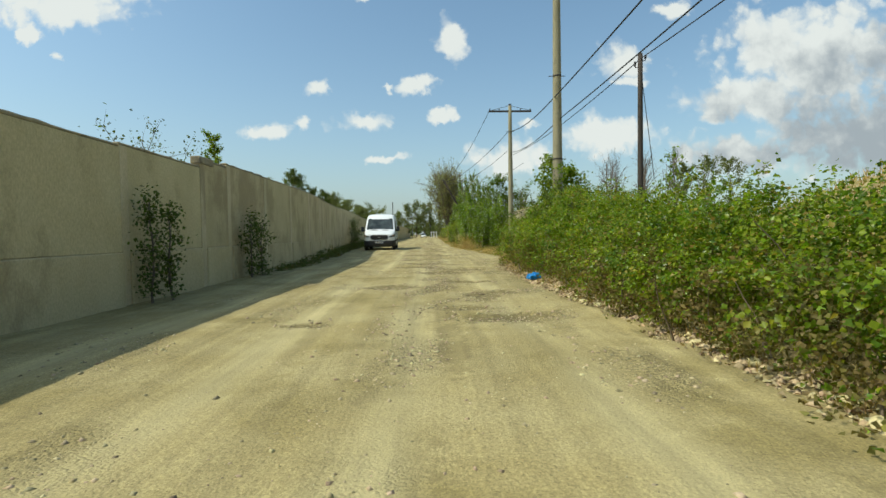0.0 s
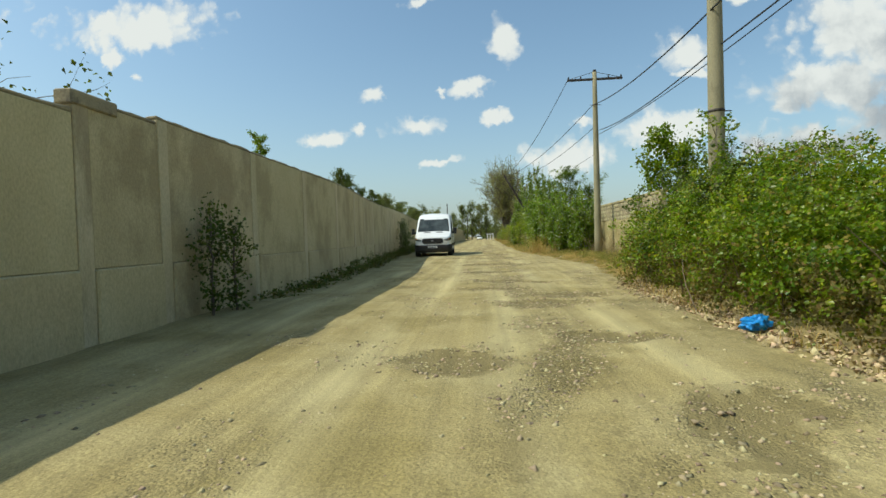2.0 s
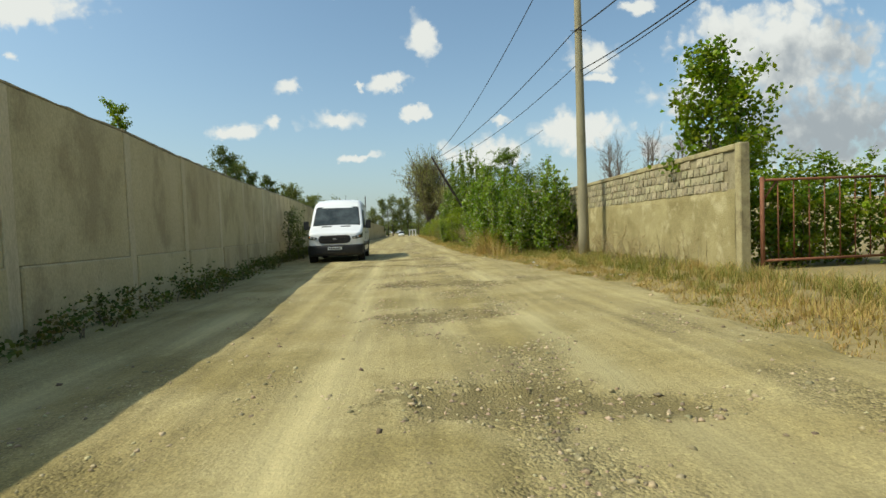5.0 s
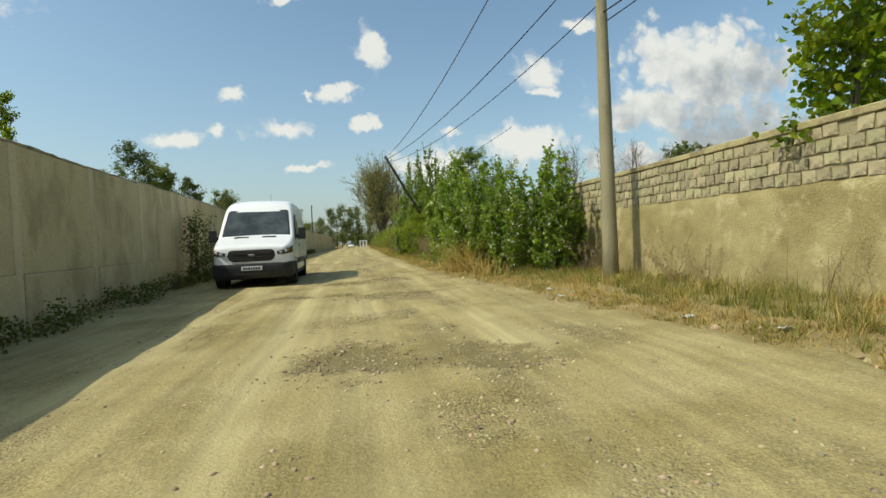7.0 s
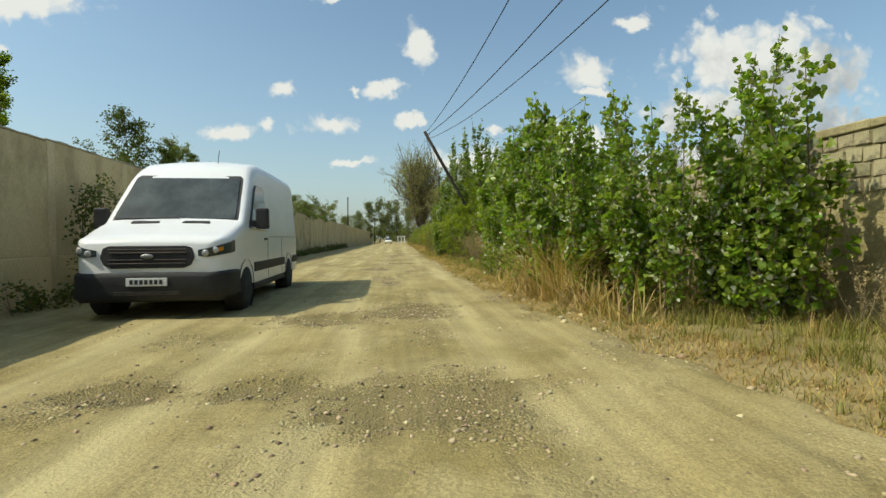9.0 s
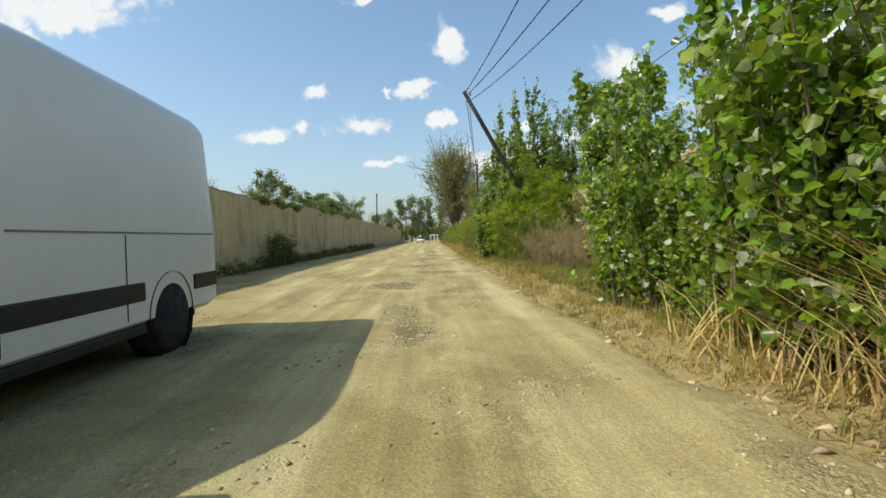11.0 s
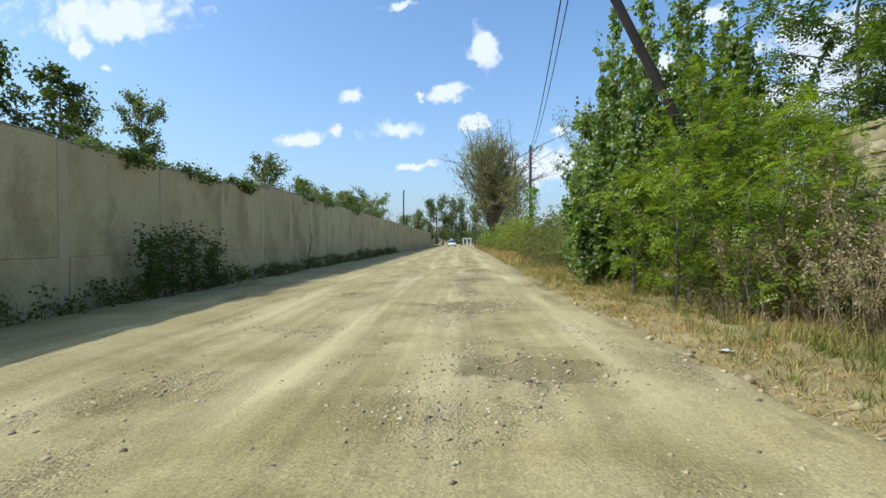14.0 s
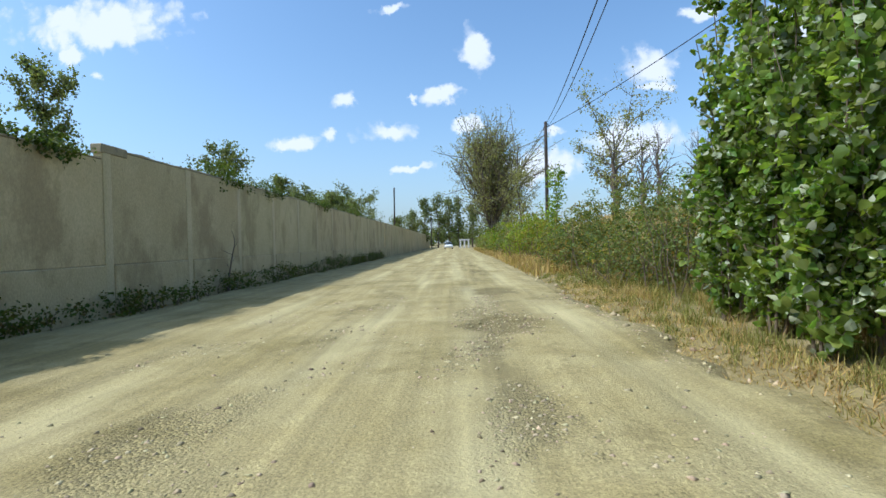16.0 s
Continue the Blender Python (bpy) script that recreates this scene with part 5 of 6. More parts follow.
far_side = lambda y: np.where((y > 28.5) & (y < 47.5), 7.2, np.where((y > 47.5) & (y < 64.7), 7.35, right_edge(y) + 3.2))
tuft = lambda x, y: np.clip(0.45 + 0.8 * smooth_noise(x, y, 0.8, 51), 0, 1)
damp = lambda x, y: step(smooth_noise(x, y * 0.6, 2.6, 52) + 0.25 * (y > 30) + 0.5 * (y > 28) * (y < 41) * (x > right_edge(y) + 1.0) + 0.35 * (y > 46) * (x > right_edge(y) + 0.7), -0.35, 0.45)
P, big_, r_ = tufted(20000, 11, 23.0, 80.0, lambda y: right_edge(y) - 0.22, far_side, 61, lambda x, y: tuft(x, y) * (1 - 0.75 * damp(x, y)))
V, F = blade_arrays(P, big_ * (0.06 + 0.17 * step(P[:, 0] - right_edge(P[:, 1]), 0.1, 1.6)), 0.010, r_, 1.5)
tagged(new("dry_grass", mesh_from("dry_grass", V, F, M_DRY)), "dry straw-coloured grass on the verge", "grass", kind="stuff")
P, big_, r_ = tufted(11000, 12, 23.0, 80.0, lambda y: right_edge(y) + 0.1, far_side, 62, lambda x, y: tuft(x, y) * damp(x, y))
V, F = blade_arrays(P, big_ * (0.10 + 0.14 * step(P[:, 0] - right_edge(P[:, 1]), 0.1, 1.6)), 0.009, r_, 1.5)
tagged(new("green_grass", mesh_from("green_grass", V, F, M_GREEN)), "green grass tufts on the verge", "grass", kind="stuff")
P, big_, r_ = tufted(1900, 13, 46.5, 60.0, lambda y: right_edge(y) + 1.0, far_side, 72, lambda x, y: 0.3 + 0.7 * tuft(x, y))
V, F = blade_arrays(P, big_ * 0.20, 0.010, r_, 1.5)
tagged(new("green_grass", mesh_from("green_grass", V, F, M_GREEN)), "fresh green grass at the foot of a block wall", "grass", kind="stuff")
P, r_ = scatter(9000, 80.0, 150.0, lambda y: right_edge(y) + 0.1, lambda y: right_edge(y) + 2.0, 63)
V, F = blade_arrays(P, 0.45, 0.05, r_, 0.9)
tagged(new("dry_grass", mesh_from("dry_grass", V, F, M_DRY)), "dry grass along the far verge", "grass", kind="stuff")
P, r_ = scatter(16000, 62.0, 112.0, lambda y: 7.5 + 0 * y, lambda y: 17.0 + 0 * y, 64)
V, F = blade_arrays(P, 0.4, 0.03, r_, 0.8)
tagged(new("dry_grass", mesh_from("dry_grass", V, F, M_DRY)), "dry grass on a bank behind the verge", "grass", kind="stuff")
P, r_ = scatter(8000, -6.0, 26.0, lambda y: 8.6 + 0 * y, lambda y: 17.0 + 0 * y, 65)
V, F = blade_arrays(P, 0.35, 0.03, r_, 0.8)
tagged(new("dry_grass", mesh_from("dry_grass", V, F, M_DRY)), "dry grass on a bank behind a hedge", "grass", kind="stuff")
P, r_ = scatter(5000, -3.0, 23.0, lambda y: right_edge(y) + 0.15, lambda y: right_edge(y) + 0.8, 66, tuft)
V, F = blade_arrays(P, 0.12, 0.010, r_, 0.9)
tagged(new("dry_grass", mesh_from("dry_grass", V, F, M_DRY)), "sparse dry grass at the foot of a hedge", "grass", kind="stuff")
P, r_ = scatter(25000, 24.0, 76.0, lambda y: right_edge(y) - 0.30, lambda y: right_edge(y) + 1.0, 70, lambda x, y: step(x - right_edge(y) + 0.22 * smooth_noise(x * 0.4, y, 0.9, 53), -0.30, 0.15))
V, F = blade_arrays(P, 0.08, 0.012, r_, 4.0)
tagged(new("thatch", mesh_from("thatch", V, F, M_DRY)), "short matted straw along the road's edge", "grass", kind="stuff")
# tall dry stalks before the block wall, and reeds among the poplars
P, r_ = scatter(1300, 49.0, 64.5, lambda y: 4.2 + 0 * y, lambda y: 7.3 + 0 * y, 67, lambda x, y: 0.25 + 0.75 * tuft(x, y))
V, F = blade_arrays(P, r_.uniform(0.25, 1.15, len(P)), 0.009, r_, 1.5)
tagged(new("dry_stalks", mesh_from("dry_stalks", V, F, M_TWIG)), "tall brown dry weed stalks against a block wall", "weeds", kind="stuff")
P, r_ = scatter(420, 31.0, 46.0, lambda y: 5.8 + 0 * y, lambda y: 7.1 + 0 * y, 68)
V, F = blade_arrays(P, r_.uniform(0.2, 0.9, len(P)), 0.009, r_, 1.4)
tagged(new("dry_stalks", mesh_from("dry_stalks", V, F, M_TWIG)), "brown dry weed stalks before a rendered wall", "weeds", kind="stuff")
P, r_ = scatter(2600, 40.4, 47.0, lambda y: right_edge(y) + 0.40, lambda y: right_edge(y) + 1.1, 69, lambda x, y: 0.12 + 0.75 * np.exp(-((y - 43.3) / 0.9) ** 2))
V, F = blade_arrays(P, 0.75 + 0.5 * np.exp(-((P[:, 1] - 43.3) / 0.9) ** 2), 0.020, r_, 2.2)
tagged(new("dry_reeds", mesh_from("dry_reeds", V, F, M_REED)), "bent straw-yellow dry reeds among young poplars", "reeds", kind="stuff")


def dry_weed(seed, height):
    """A dead weed: a few leaning stems with short side twigs and seed tufts."""
    r = np.random.RandomState(seed)
    wood, tips = [], []
    for k in range(5):
        a = r.uniform(0, 6.28)
        way = (math.cos(a) * 0.35 - 0.1, math.sin(a) * 0.35 - 0.25, 1)
        p = branch_path((math.cos(a) * 0.05, math.sin(a) * 0.05, -0.05), way, height * r.uniform(0.55, 1.0), r, 0.15, 0.0, 6)
        wood.append(tube(p, np.linspace(0.007, 0.0025, 7), 4, cap=False))
        for q in range(7):
            j = r.randint(2, 7)
            d = (p[j] - p[j - 1]).normalized() + Vector(r.normal(0, 0.45, 3))
            tw = branch_path(p[j], d, height * r.uniform(0.1, 0.22), r, 0.2, 0.05, 2)
            wood.append(tube(tw, (0.003, 0.002, 0.0015), 4, cap=False))
            tips += [tuple(tw[1]), tuple(tw[2]), tuple(p[j])]
    T = np.repeat(np.array(tips), 5, 0)
    return joined(wood), T + r.normal(0, 0.025, T.shape), r


WEEDS = []
for k in range(4):
    w, T, r_ = dry_weed(500 + k, 1.35 + 0.15 * k)
    t = thing("dry_weed", "tall brown dead weed leaning beside a block wall", "weed", (4.6, 50.0 + k, 0.02), 0, "dry weeds beside the walls")
    child("stem_tangle", mesh_from("stem_tangle", *w, M_STRAW, True), t)["kind"] = "stuff"
    child("seed_fluff", mesh_from("seed_fluff", *leaf_arrays(T, 0.04, r_, aspect=0.4), M_STRAW), t)["kind"] = "stuff"
    WEEDS.append(t)
rw = np.random.RandomState(90)
for k in range(128):
    y = rw.uniform(51.0, 64.5) if k < 118 else rw.uniform(31.5, 39.5)
    x = rw.uniform(float(np.interp(y, (50, 56, 62), (5.4, 4.9, 4.3))), 7.2) if y > 45 else rw.uniform(6.2, 6.9)
    ob = WEEDS[k] if k < 4 else copy_thing(WEEDS[k % 4], pose(0, 0, 0))
    s = rw.uniform(0.6, 1.1) * float(np.interp(y, (48, 52, 57, 60), (0.85, 1.05, 1.3, 1.3)))
    ob.matrix_basis = pose(x, y, float(ground_z(np.array(x), np.array(y))), 0, 0, rw.uniform(-50, 50)) @ Matrix.Diagonal((s, s, s, 1))


def rock_arrays(P, size, rng, flat=0.6):
    """Small angular stones: squashed, jittered octahedra."""
    n = len(P)
    base = np.array([(1, 0, 0), (0, 1, 0), (-1, 0, 0), (0, -1, 0), (0, 0, 1), (0, 0, -1)], float)
    f = np.array([(0, 1, 4), (1, 2, 4), (2, 3, 4), (3, 0, 4), (1, 0, 5), (2, 1, 5), (3, 2, 5), (0, 3, 5)])
    a = rng.uniform(0, 6.28, n)
    B = base[None] * rng.uniform(0.55, 1.25, (n, 6, 1)) + rng.normal(0, 0.18, (n, 6, 3))
    c, s = np.cos(a)[:, None], np.sin(a)[:, None]
    V = np.stack([B[..., 0] * c - B[..., 1] * s, B[..., 0] * s + B[..., 1] * c, B[..., 2] * flat], -1) * np.asarray(size)[:, None, None] + P[:, None]
    return V.reshape(-1, 3), (np.arange(n)[:, None, None] * 6 + f[None]).reshape(-1, 3)


def on_road(P, sink=0.0):
    P[:, 2] = road_z(P[:, 0], P[:, 1]) - sink
    return P


rg = np.random.RandomState(81)
n = 190000
P = np.stack([rg.uniform(-3.6, 3.6, n), rg.uniform(5.0, 74.0, n), np.zeros(n)], 1)
P = P[P[:, 0] < right_edge(P[:, 1]) + 0.2]
keep = rg.rand(len(P)) < np.clip(0.03 + 0.9 * step(smooth_noise(P[:, 0], P[:, 1] * 0.35, 1.6, 31), 0.0, 0.7) * (0.35 + np.exp(-((P[:, 0] - 0.55) / 0.75) ** 2)) + 0.8 * hole_mask(P[:, 0], P[:, 1], 1.7), 0, 1)
P = on_road(P[keep])
V, F = rock_arrays(P, 0.007 + 0.027 * rg.rand(len(P)) ** 4, rg)
tagged(new("gravel", mesh_from("gravel", V, F, M_STONE)), "loose pale gravel on a dirt road", "gravel", kind="stuff")
n = 3600
P = np.stack([rg.normal(0, 0.17, n), rg.uniform(-2, 22.5, n), np.zeros(n)], 1)
P[:, 0] += right_edge(P[:, 1]) + 0.28
P[:, 2] = np.maximum(road_z(P[:, 0], P[:, 1]), ground_z(P[:, 0], P[:, 1])) + 0.01
V, F = leaf_arrays(P, 0.062, rg, aspect=0.75, up=1.2, fold=0.3)
tagged(new("dead_leaves", mesh_from("dead_leaves", V, F, M_LITTER)), "dry tan dead leaves along the hedge's foot", "leaf litter", kind="stuff")
n = 700
P = np.stack([rg.normal(0, 0.13, n), rg.uniform(2, 17, n), np.zeros(n)], 1)
P[:, 0] += right_edge(P[:, 1]) + 0.22
P[:, 2] = np.maximum(road_z(P[:, 0], P[:, 1]), ground_z(P[:, 0], P[:, 1]))
V, F = rock_arrays(P, 0.022 + 0.055 * rg.rand(n) ** 2, rg, 0.7)
tagged(new("rubble", mesh_from("rubble", V, F, M_RUBBLE)), "tan broken rubble along a hedge's foot", "stones", kind="stuff")
n = 500
P = np.stack([rg.normal(0, 0.2, n), rg.uniform(-2, 80, n), np.zeros(n)], 1)
P[:, 0] += right_edge(P[:, 1]) + 0.15
P[:, 2] = np.maximum(road_z(P[:, 0], P[:, 1]), ground_z(P[:, 0], P[:, 1]))
V, F = rock_arrays(P, 0.02 + 0.06 * rg.rand(n) ** 2, rg, 0.7)
tagged(new("verge_stones", mesh_from("verge_stones", V, F, M_RUBBLE)), "broken pale stones along the road's edge", "stones", kind="stuff")
for k in range(14):
    bm = bmesh.new()
    bmesh.ops.create_icosphere(bm, subdivisions=2, radius=1.0)
    s = rg.uniform(0.035, 0.085)
    for v in bm.verts:
        v.co *= 1 + 0.35 * noise.noise(v.co * 1.7 + Vector((k * 7.0, 0, 0)))
        v.co = Vector((v.co.x * s * 1.3, v.co.y * s, v.co.z * s * 0.7))
    me = bpy.data.meshes.new("rock")
    bm.to_mesh(me)
    bm.free()
    me.materials.append(M_RUBBLE)
    yy = 4.0 + k * 0.65 + rg.uniform(-0.3, 0.3)
    ob = tagged(new("rock", me), "broken tan stone at the road's edge", "rock", "stones at the hedge's foot")
    xx = float(right_edge(yy)) + rg.uniform(0.05, 0.4)
    ob.matrix_world = pose(xx, yy, float(max(road_z(np.array(xx), np.array(yy)), ground_z(np.array(xx), np.array(yy)))) + s * 0.3, 0, 0, rg.uniform(0, 360))

# blue bag and scraps
bm = bmesh.new()
bmesh.ops.create_icosphere(bm, subdivisions=4, radius=1.0)
for v in bm.verts:
    v.co *= 1 + 0.45 * noise.noise(v.co * 1.9) + 0.18 * noise.noise(v.co * 5.0)
    v.co = Vector((v.co.x * 0.19, v.co.y * 0.13, max(v.co.z, -0.75) * 0.10))
me = bpy.data.meshes.new("plastic_bag")
bm.to_mesh(me)
bm.free()
me.materials.append(M_BLUE)
bag = tagged(new("plastic_bag", me), "crumpled bright blue plastic bag at the road's edge", "plastic bag")
bag.matrix_world = pose(3.30, 15.9, 0.085, 0, 0, 25)
for k, (x, y) in enumerate(((4.05, 36.2), (3.9, 35.2), (4.6, 30.6), (3.1, 59.5), (4.3, 31.9))):
    bm = bmesh.new()
    bmesh.ops.create_grid(bm, x_segments=5, y_segments=4, size=0.07)
    for v in bm.verts:
        v.co.z = 0.03 * noise.noise(v.co * 22 + Vector((k, 0, 0)))
    bmesh.ops.solidify(bm, geom=bm.faces[:], thickness=0.004)
    me = bpy.data.meshes.new("litter_scrap")
    bm.to_mesh(me)
    bm.free()
    me.materials.append(M_PAPER)
    ob = tagged(new("litter_scrap", me), "crumpled white litter scrap in verge grass", "litter")
    ob.matrix_world = pose(x, y, float(max(road_z(np.array(x), np.array(y)), ground_z(np.array(x), np.array(y)))) + 0.03, 8, 5, k * 47)


# ---- white panel van ----
def loft(stations, n=28):
    """Rounded-box sections (y, half width, z low, z high, corner) joined along y."""
    rings = []
    for y, hw, z0, z1, c in stations:
        ring = []
        for k in range(n):
            a = 2 * math.pi * (k + 0.5) / n
            ca, sa = math.cos(a), math.sin(a)
            e = 2.0 / c
            x = hw * math.copysign(abs(ca) ** e, ca)
            z = (z0 + z1) / 2 + (z1 - z0) / 2 * math.copysign(abs(sa) ** e, sa)
            f = (z - z0) / max(1e-6, z1 - z0)
            x *= 1 - 0.085 * max(0, f - 0.40) * (1 if z1 > 1.6 else 0.5)
            ring.append((x, y, z))
        rings.append(ring)
    V = np.array(rings).reshape(-1, 3)
    F = []
    for i in range(len(rings) - 1):
        for k in range(n):
            F.append((i * n + k, i * n + (k + 1) % n, (i + 1) * n + (k + 1) % n, (i + 1) * n + k))
    bm = bmesh.new()
    vs = [bm.verts.new(v) for v in V]
    for f in F:
        bm.faces.new([vs[i] for i in f])
    bm.faces.new(vs[:n][::-1])
    bm.faces.new(vs[-n:])
    bmesh.ops.recalc_face_normals(bm, faces=bm.faces[:])
    return bm


def prism(outline, x0, x1, bevel=0.0):
    """A (y, z) outline pulled from x0 to x1."""
    bm = bmesh.new()
    a = [bm.verts.new((x0, y, z)) for y, z in outline]
    b = [bm.verts.new((x1, y, z)) for y, z in outline]
    bm.faces.new(a)
    bm.faces.new(b[::-1])
    for i in range(len(a)):
        j = (i + 1) % len(a)
        bm.faces.new((a[j], a[i], b[i], b[j]))
    bmesh.ops.recalc_face_normals(bm, faces=bm.faces[:])
    if bevel:
        bmesh.ops.bevel(bm, geom=bm.edges[:], offset=bevel, segments=2, affect="EDGES")
    return bm


def slab(points, depth):
    """A four-cornered plate of some depth behind its face."""
    P = [Vector(p) for p in points]
    nrm = (P[1] - P[0]).cross(P[3] - P[0]).normalized()
    bm = bmesh.new()
    a = [bm.verts.new(p) for p in P]
    b = [bm.verts.new(p - nrm * depth) for p in P]
    bm.faces.new(a)
    bm.faces.new(b[::-1])
    for i in range(len(a)):
        j = (i + 1) % len(a)
        bm.faces.new((a[j], a[i], b[i], b[j]))
    bmesh.ops.recalc_face_normals(bm, faces=bm.faces[:])
    bmesh.ops.bevel(bm, geom=[e for e in bm.edges if e.is_valid], offset=min(depth * 0.3, 0.01), segments=1, affect="EDGES")
    return bm


def wheel(parent, x, y, r=0.345, w=0.23):
    side = 1 if x > 0 else -1
    wh = child("wheel", mesh_from("wheel", *tube([(x - side * w, y, r), (x - side * 0.05, y, r)], r * 0.55, 16), M_BLACKP, True), parent, "dusty black wheel")
    child("tyre", mesh_from("tyre", *tube([(x - side * w, y, r), (x - side * w, y, r), (x - side * (w - 0.03), y, r), (x - side * 0.03, y, r), (x, y, r), (x, y, r)], (r * 0.6, r * 0.93, r, r, r * 0.93, r * 0.66), 28), M_TYRE, True), wh)
    child("rim", mesh_from("rim", *tube([(x - side * 0.05, y, r), (x - side * 0.015, y, r), (x - side * 0.03, y, r), (x - side * 0.01, y, r)], (r * 0.66, r * 0.6, r * 0.3, r * 0.14), 20), M_STEEL, True), wh)


van = thing("van", "white high-roofed panel van with a black grille on a dirt road", "van", (-3.4, 41.9, 0.0), 1.5)
van.scale = (1 / SCALE,) * 3


def van_ring(y, hw, z0, z1, r, crown):
    """One cross-section of the body: upright sides, leaning in above the belt, rounded roof corners."""
    zb = min(1.12, z1 - r - 0.04)
    xt = hw - 0.085 * (z1 - r - zb)
    half = [(hw * 0.93, z0), (hw, z0 + 0.06), (hw, (z0 + zb) / 2), (hw, zb), ((hw + xt) / 2, (zb + z1 - r) / 2)]
    half += [(xt - r + r * math.cos(q), z1 - r + r * math.sin(q)) for q in np.linspace(0, math.pi / 2, 6)]
    half += [((xt - r) * 0.5, z1 + crown * 0.75), (0.0, z1 + crown)]
    return [(x, y, z) for x, z in half] + [(-x, y, z) for x, z in half[-2::-1]]


def skin(rings):
    """Rings of points joined into a closed body."""
    bm = bmesh.new()
    vs = [[bm.verts.new(p) for p in ring] for ring in rings]
    n = len(vs[0])
    for u, w in zip(vs[:-1], vs[1:]):
        for k in range(n):
            bm.faces.new((u[k], u[(k + 1) % n], w[(k + 1) % n], w[k]))
    bm.faces.new(vs[0][::-1])
    bm.faces.new(vs[-1])
    bmesh.ops.recalc_face_normals(bm, faces=bm.faces[:])
    return bm


VAN = ((0.035, 0.78, 0.40, 1.035, 0.045, 0.01), (0.075, 0.87, 0.36, 1.085, 0.055, 0.02), (0.16, 0.94, 0.34, 1.125, 0.07, 0.03), (0.32, 0.99, 0.33, 1.165, 0.12, 0.03), (0.60, 1.02, 0.33, 1.265, 0.12, 0.03),
       (0.90, 1.03, 0.33, 1.355, 0.10, 0.03), (0.98, 1.03, 0.33, 1.40, 0.09, 0.03), (1.30, 1.03, 0.33, 1.765, 0.10, 0.03), (1.62, 1.03, 0.33, 2.125, 0.14, 0.03), (1.78, 1.03, 0.33, 2.27, 0.18, 0.035), (2.0, 1.03, 0.33, 2.385, 0.20, 0.04),
       (2.35, 1.03, 0.33, 2.455, 0.20, 0.045), (3.0, 1.03, 0.33, 2.48, 0.19, 0.045), (4.2, 1.03, 0.33, 2.48, 0.19, 0.045), (5.30, 1.03, 0.33, 2.465, 0.19, 0.04), (5.46, 1.02, 0.35, 2.43, 0.19, 0.03), (5.53, 0.98, 0.42, 2.36, 0.18, 0.02))
body = part("body", skin([van_ring(*q) for q in VAN]), M_WHITE, van, "plain white paint, dusty low down", True)
body.data.set_sharp_from_angle(angle=radians(38))
side_x = lambda z: 1.03 - 0.085 * max(0.0, z - 1.12)
part("windscreen_surround", slab(((-0.915, 0.945, 1.372), (0.915, 0.945, 1.372), (0.905, 1.10, 1.545), (0.835, 1.60, 2.115), (0.78, 1.645, 2.165), (-0.78, 1.645, 2.165), (-0.835, 1.60, 2.115), (-0.905, 1.10, 1.545)), 0.045), M_BLACKP, van, "black windscreen surround")
part("windscreen", slab(((-0.87, 0.963, 1.415), (0.87, 0.963, 1.415), (0.865, 1.09, 1.555), (0.80, 1.555, 2.088), (0.75, 1.583, 2.12), (-0.75, 1.583, 2.12), (-0.80, 1.555, 2.088), (-0.865, 1.09, 1.555)), 0.05), M_GLASS, van, "dark windscreen reflecting the sky")
grille = part("grille", slab(((-0.60, 0.016, 0.86), (-0.55, 0.010, 0.755), (-0.46, 0.008, 0.715), (0.46, 0.008, 0.715), (0.55, 0.010, 0.755), (0.60, 0.016, 0.86), (0.565, 0.025, 0.985), (0.49, 0.03, 1.02), (-0.49, 0.03, 1.02), (-0.565, 0.025, 0.985)), 0.12), M_BLACKP, van, "black hexagonal grille")
for z in (0.775, 0.825, 0.92, 0.965):
    part("grille_bar", box_bm(-0.49, 0.49, 0.0, 0.014, z - 0.009, z + 0.009, 0.004), M_IRON, grille)
bm = bmesh.new()
bmesh.ops.create_uvsphere(bm, u_segments=16, v_segments=8, radius=1.0, matrix=Matrix.Translation((0, 0.004, 0.872)) @ Matrix.Diagonal((0.085, 0.018, 0.036, 1)))
part("badge", bm, M_STEEL, grille, "plain oval badge", True)
bumper = part("bumper", skin([van_ring(*q) for q in ((-0.012, 0.74, 0.33, 0.60, 0.04, 0.01), (0.02, 0.88, 0.28, 0.645, 0.05, 0.01), (0.10, 0.965, 0.25, 0.66, 0.05, 0.01), (0.28, 1.025, 0.25, 0.67, 0.05, 0.01), (0.58, 1.042, 0.27, 0.67, 0.05, 0.01))]), M_BLACKP, van, "dark grey plastic front bumper", True)
bumper.data.set_sharp_from_angle(angle=radians(40))
part("air_intake", box_bm(-0.42, 0.42, -0.018, 0.0, 0.345, 0.405, 0.006), M_TYRE, bumper)
plate = part("number_plate", box_bm(-0.26, 0.26, -0.030, -0.010, 0.475, 0.585, 0.004), M_PLATE, van, "white plate with dark bars")
for k in range(7):
    part("plate_bar", box_bm(-0.21 + k * 0.062, -0.17 + k * 0.062, -0.034, -0.029, 0.50, 0.56), M_BLACKP, plate)
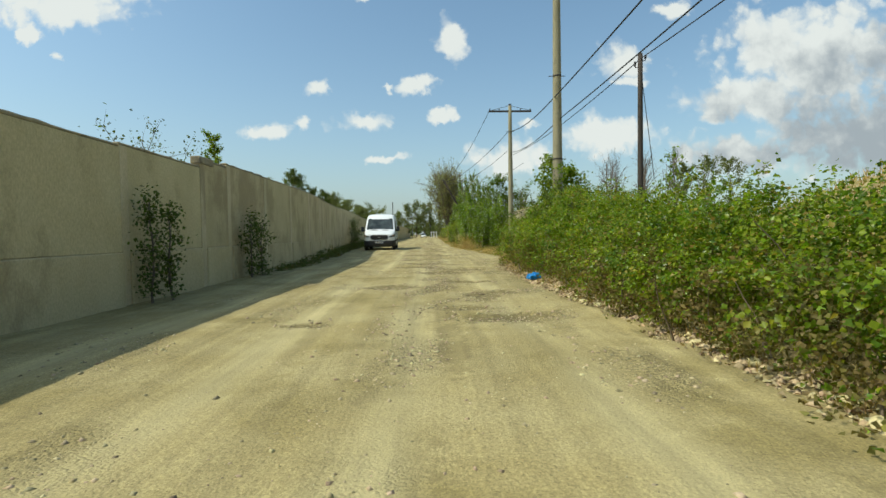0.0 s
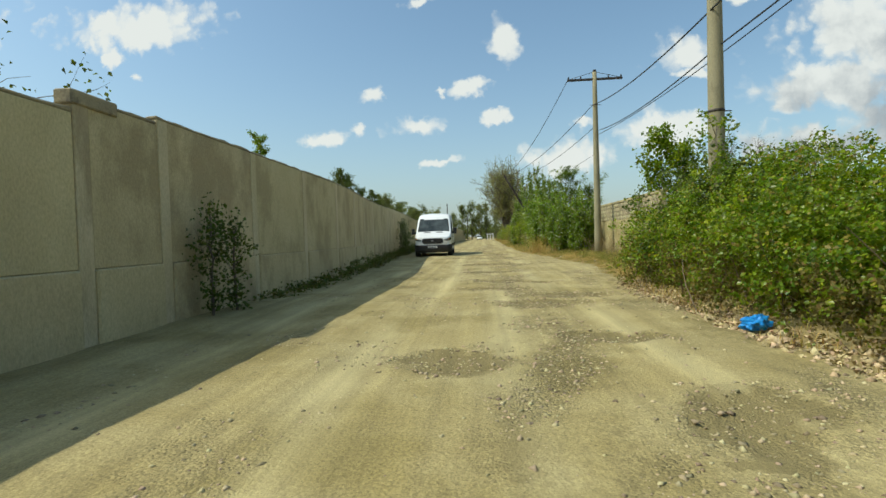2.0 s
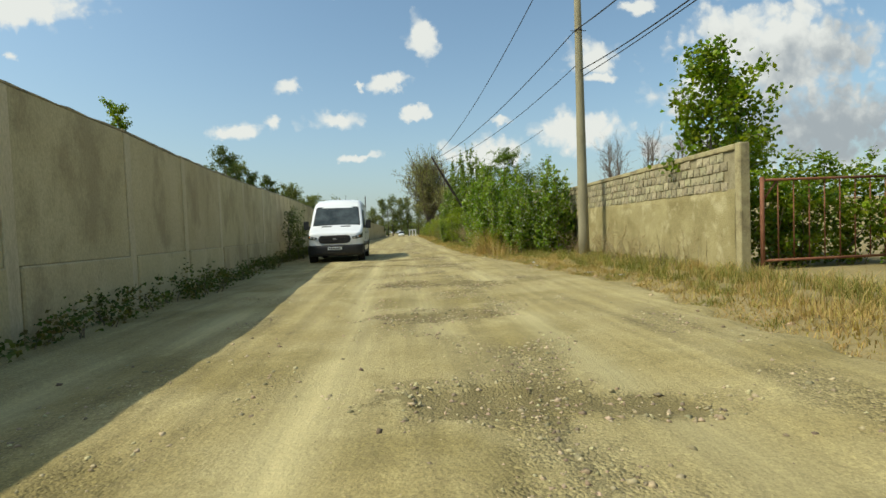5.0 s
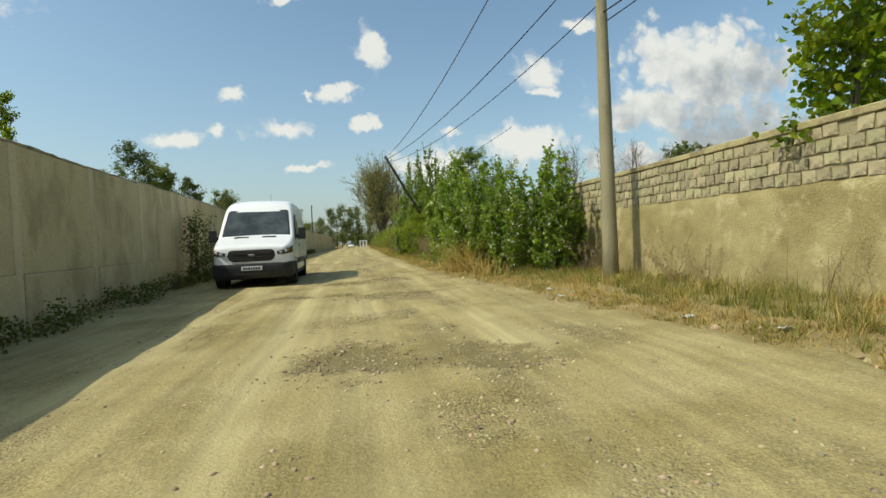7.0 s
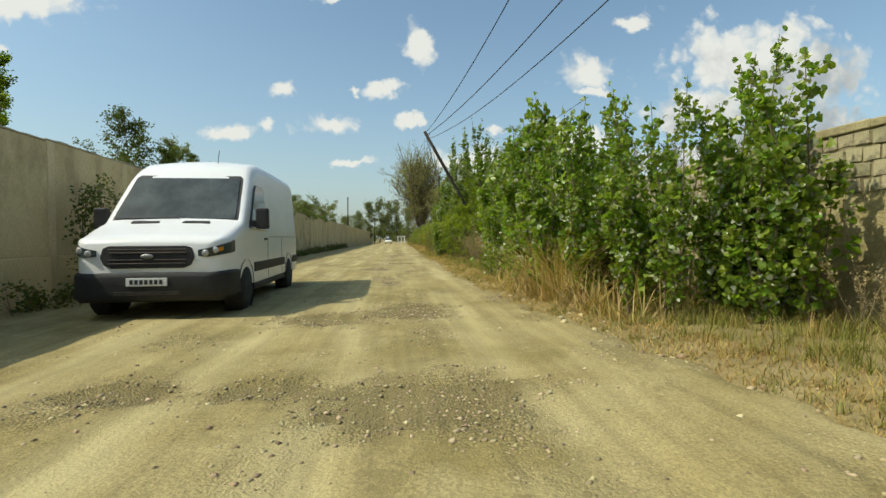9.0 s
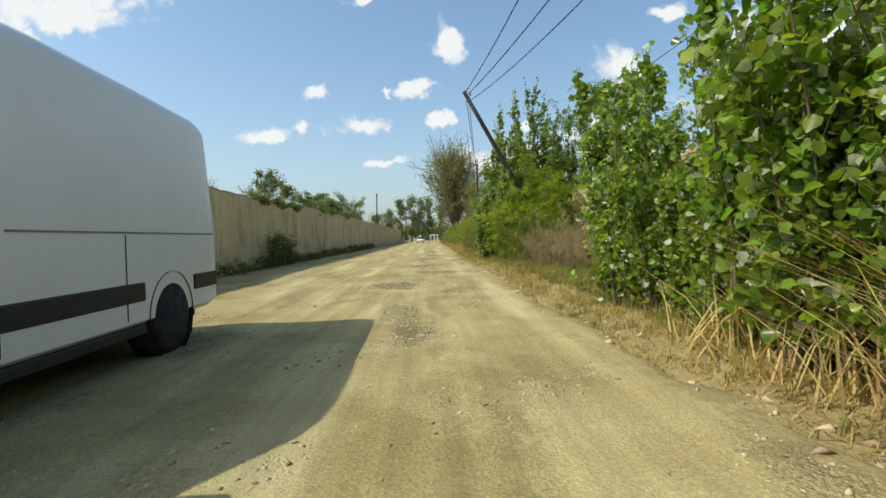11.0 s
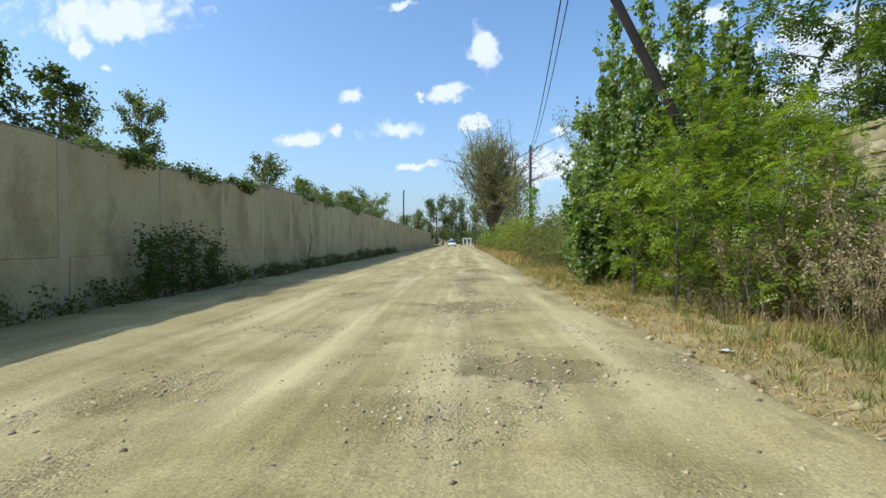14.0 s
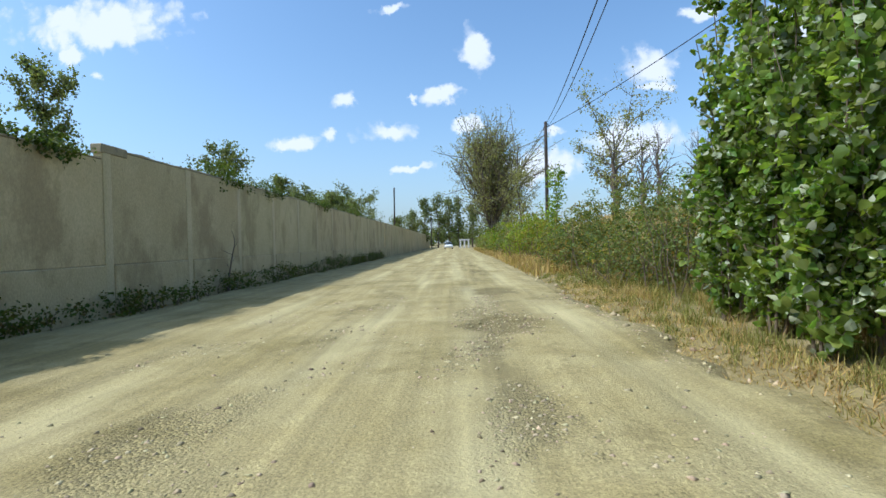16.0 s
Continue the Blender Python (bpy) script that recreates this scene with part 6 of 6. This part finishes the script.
for s in (-1, 1):
    arc = [Vector((s * x, y, 0)) for x, y in ((0.645, 0.030), (0.78, 0.034), (0.87, 0.074), (0.94, 0.158), (0.99, 0.315), (1.004, 0.42))]
    bm, strips = bmesh.new(), []
    for k, p in enumerate(arc):
        way = (arc[min(k + 1, 5)] - arc[max(k - 1, 0)]).normalized()
        out = Vector((way.y, -way.x, 0)) * s
        lo, hi = 0.845 + 0.016 * k + 0.03 * (k == 0), 0.955 + 0.027 * k
        strips.append([bm.verts.new(p + out * d + Vector((0, 0, z))) for d, z in ((0.014, lo), (0.014, hi), (-0.05, hi), (-0.05, lo))])
    for u, w in zip(strips[:-1], strips[1:]):
        for k in range(4):
            bm.faces.new((u[k], u[(k + 1) % 4], w[(k + 1) % 4], w[k]))
    bm.faces.new(strips[0])
    bm.faces.new(strips[-1])
    bmesh.ops.recalc_face_normals(bm, faces=bm.faces[:])
    hl = part("headlight", bm, M_GLASS, van, "clear headlight in a dark housing")
    for x, y, z, r in ((0.74, 0.016, 0.915, 0.046), (0.86, 0.055, 0.955, 0.046)):
        bm = bmesh.new()
        bmesh.ops.create_uvsphere(bm, u_segments=14, v_segments=8, radius=r, matrix=Matrix.Translation((s * x, y, z)) @ Matrix.Diagonal((1, 0.45, 1, 1)))
        part("reflector", bm, M_LAMP, hl, "bright reflector", True)
    part("indicator", slab(((s * 0.90, 0.075, 0.93), (s * 0.945, 0.135, 0.945), (s * 0.945, 0.135, 1.0), (s * 0.90, 0.075, 0.985))[::s], 0.012), M_AMBER, hl, "amber indicator lens")
    part("bonnet_vent", slab(((s * 0.36 - 0.20, 0.760, 1.358), (s * 0.36 + 0.20, 0.760, 1.352), (s * 0.36 + 0.18, 0.850, 1.382), (s * 0.36 - 0.18, 0.850, 1.388)), 0.03), M_BLACKP, van)
    part("side_window", slab(tuple((s * (side_x(z) + 0.006), y, z) for y, z in ((1.16, 1.27), (2.30, 1.24), (2.30, 1.96), (2.22, 2.02), (1.80, 2.02), (1.70, 1.96)))[::-s], 0.03), M_GLASS, van, "dark cab side window")
    part("side_moulding", box_bm(s * 1.03 - 0.02, s * 1.03 + 0.016, 1.42, 3.92, 0.56, 0.72, 0.012), M_BLACKP, van, "black side moulding")
    part("side_moulding", box_bm(s * 1.03 - 0.02, s * 1.03 + 0.016, 4.86, 5.44, 0.56, 0.72, 0.012), M_BLACKP, van, "black side moulding")
    part("sill", box_bm(s * 1.0 - 0.03, s * 1.0 + 0.03, 1.40, 3.95, 0.27, 0.36, 0.015), M_BLACKP, van)
    mir = part("mirror", box_bm(s * 1.21 - 0.10, s * 1.21 + 0.10, 1.20, 1.33, 1.26, 1.60, 0.04, 3), M_BLACKP, van, "large black door mirror")
    part("mirror_arm", box_bm(min(s * 1.0, s * 1.13), max(s * 1.0, s * 1.13), 1.24, 1.31, 1.30, 1.40, 0.01), M_BLACKP, mir)
    part("door_handle", box_bm(s * 1.035 - 0.015, s * 1.035 + 0.015, 2.15, 2.33, 1.08, 1.12, 0.006), M_BLACKP, van)
    for y in (0.95, 4.40):
        child("wheel_arch", mesh_from("wheel_arch", *tube([(s * q, y, 0.37) for q in (0.80, 0.92, 1.04)], (0.40, 0.425, 0.415), 28, cap=False), M_TYRE, True), van, "black plastic arch lining")
        wheel(van, s * 1.035, y)
    part("door_seam", box_bm(s * 1.031 - 0.004, s * 1.031 + 0.003, 2.42, 2.434, 0.42, 1.12), M_BLACKP, van)
    part("door_seam", box_bm(s * 1.031 - 0.004, s * 1.031 + 0.003, 3.66, 3.672, 0.42, 1.12), M_BLACKP, van)
    part("side_groove", box_bm(s * 1.031 - 0.004, s * 1.031 + 0.003, 2.50, 5.40, 1.135, 1.150), M_STEEL, van, "pressed groove along the side panel")
    part("mudflap", box_bm(s * 0.92 - 0.1, s * 0.92 + 0.1, 4.80, 4.82, 0.12, 0.42), M_BLACKP, van)
part("underbody", box_bm(-0.85, 0.85, 0.5, 5.3, 0.22, 0.42, 0.02), M_BLACKP, van)
part("wiper", slab(((-0.72, 0.950, 1.425), (0.05, 0.950, 1.43), (0.05, 0.958, 1.444), (-0.72, 0.965, 1.447)), 0.015), M_BLACKP, van)
child("antenna", mesh_from("antenna", *tube([(0.3, 2.0, 2.40), (0.3, 2.10, 2.66)], 0.006, 6), M_BLACKP, True), van)

# ---- far white portal, car and hut at the end of the road ----
portal = thing("gate_portal", "small whitewashed gate portal far down the road", "gate", (2.2, 172.0, 0))
for x in (-0.9, 0.0, 0.9):
    part("pillar", box_bm(x - 0.17, x + 0.17, -0.17, 0.17, 0, 1.7, 0.02), M_WALLWHITE, portal)
part("lintel", box_bm(-1.15, 1.15, -0.2, 0.2, 1.7, 2.0, 0.02), M_WALLWHITE, portal)
car = thing("car", "small pale car parked far down the road", "car", (-1.2, 160.0, 0))
part("body", loft(((0.0, 0.6, 0.35, 0.7, 4), (0.2, 0.8, 0.25, 0.85, 4), (1.2, 0.86, 0.25, 0.95, 4), (3.4, 0.86, 0.25, 0.98, 4), (4.0, 0.75, 0.35, 0.9, 4)), 20), M_WHITE, car, "", True)
part("cabin", loft(((1.0, 0.7, 0.8, 0.98, 4), (1.6, 0.68, 0.8, 1.42, 5), (2.9, 0.68, 0.8, 1.44, 5), (3.6, 0.66, 0.8, 1.0, 4)), 20), M_GLASS, car, "dark glazed cabin", True)
part("roof", box_bm(-0.55, 0.55, 1.65, 2.85, 1.40, 1.465, 0.02), M_WHITE, car)
for x in (-0.82, 0.82):
    for y in (0.75, 3.2):
        wheel(car, x, y, 0.3, 0.18)

# ---- the whole place from plan units to metres ----
for ob in list(scene.objects):
    if ob.parent is None and ob.type not in ("CAMERA", "LIGHT"):
        ob.matrix_basis = Matrix.Scale(SCALE, 4) @ ob.matrix_basis
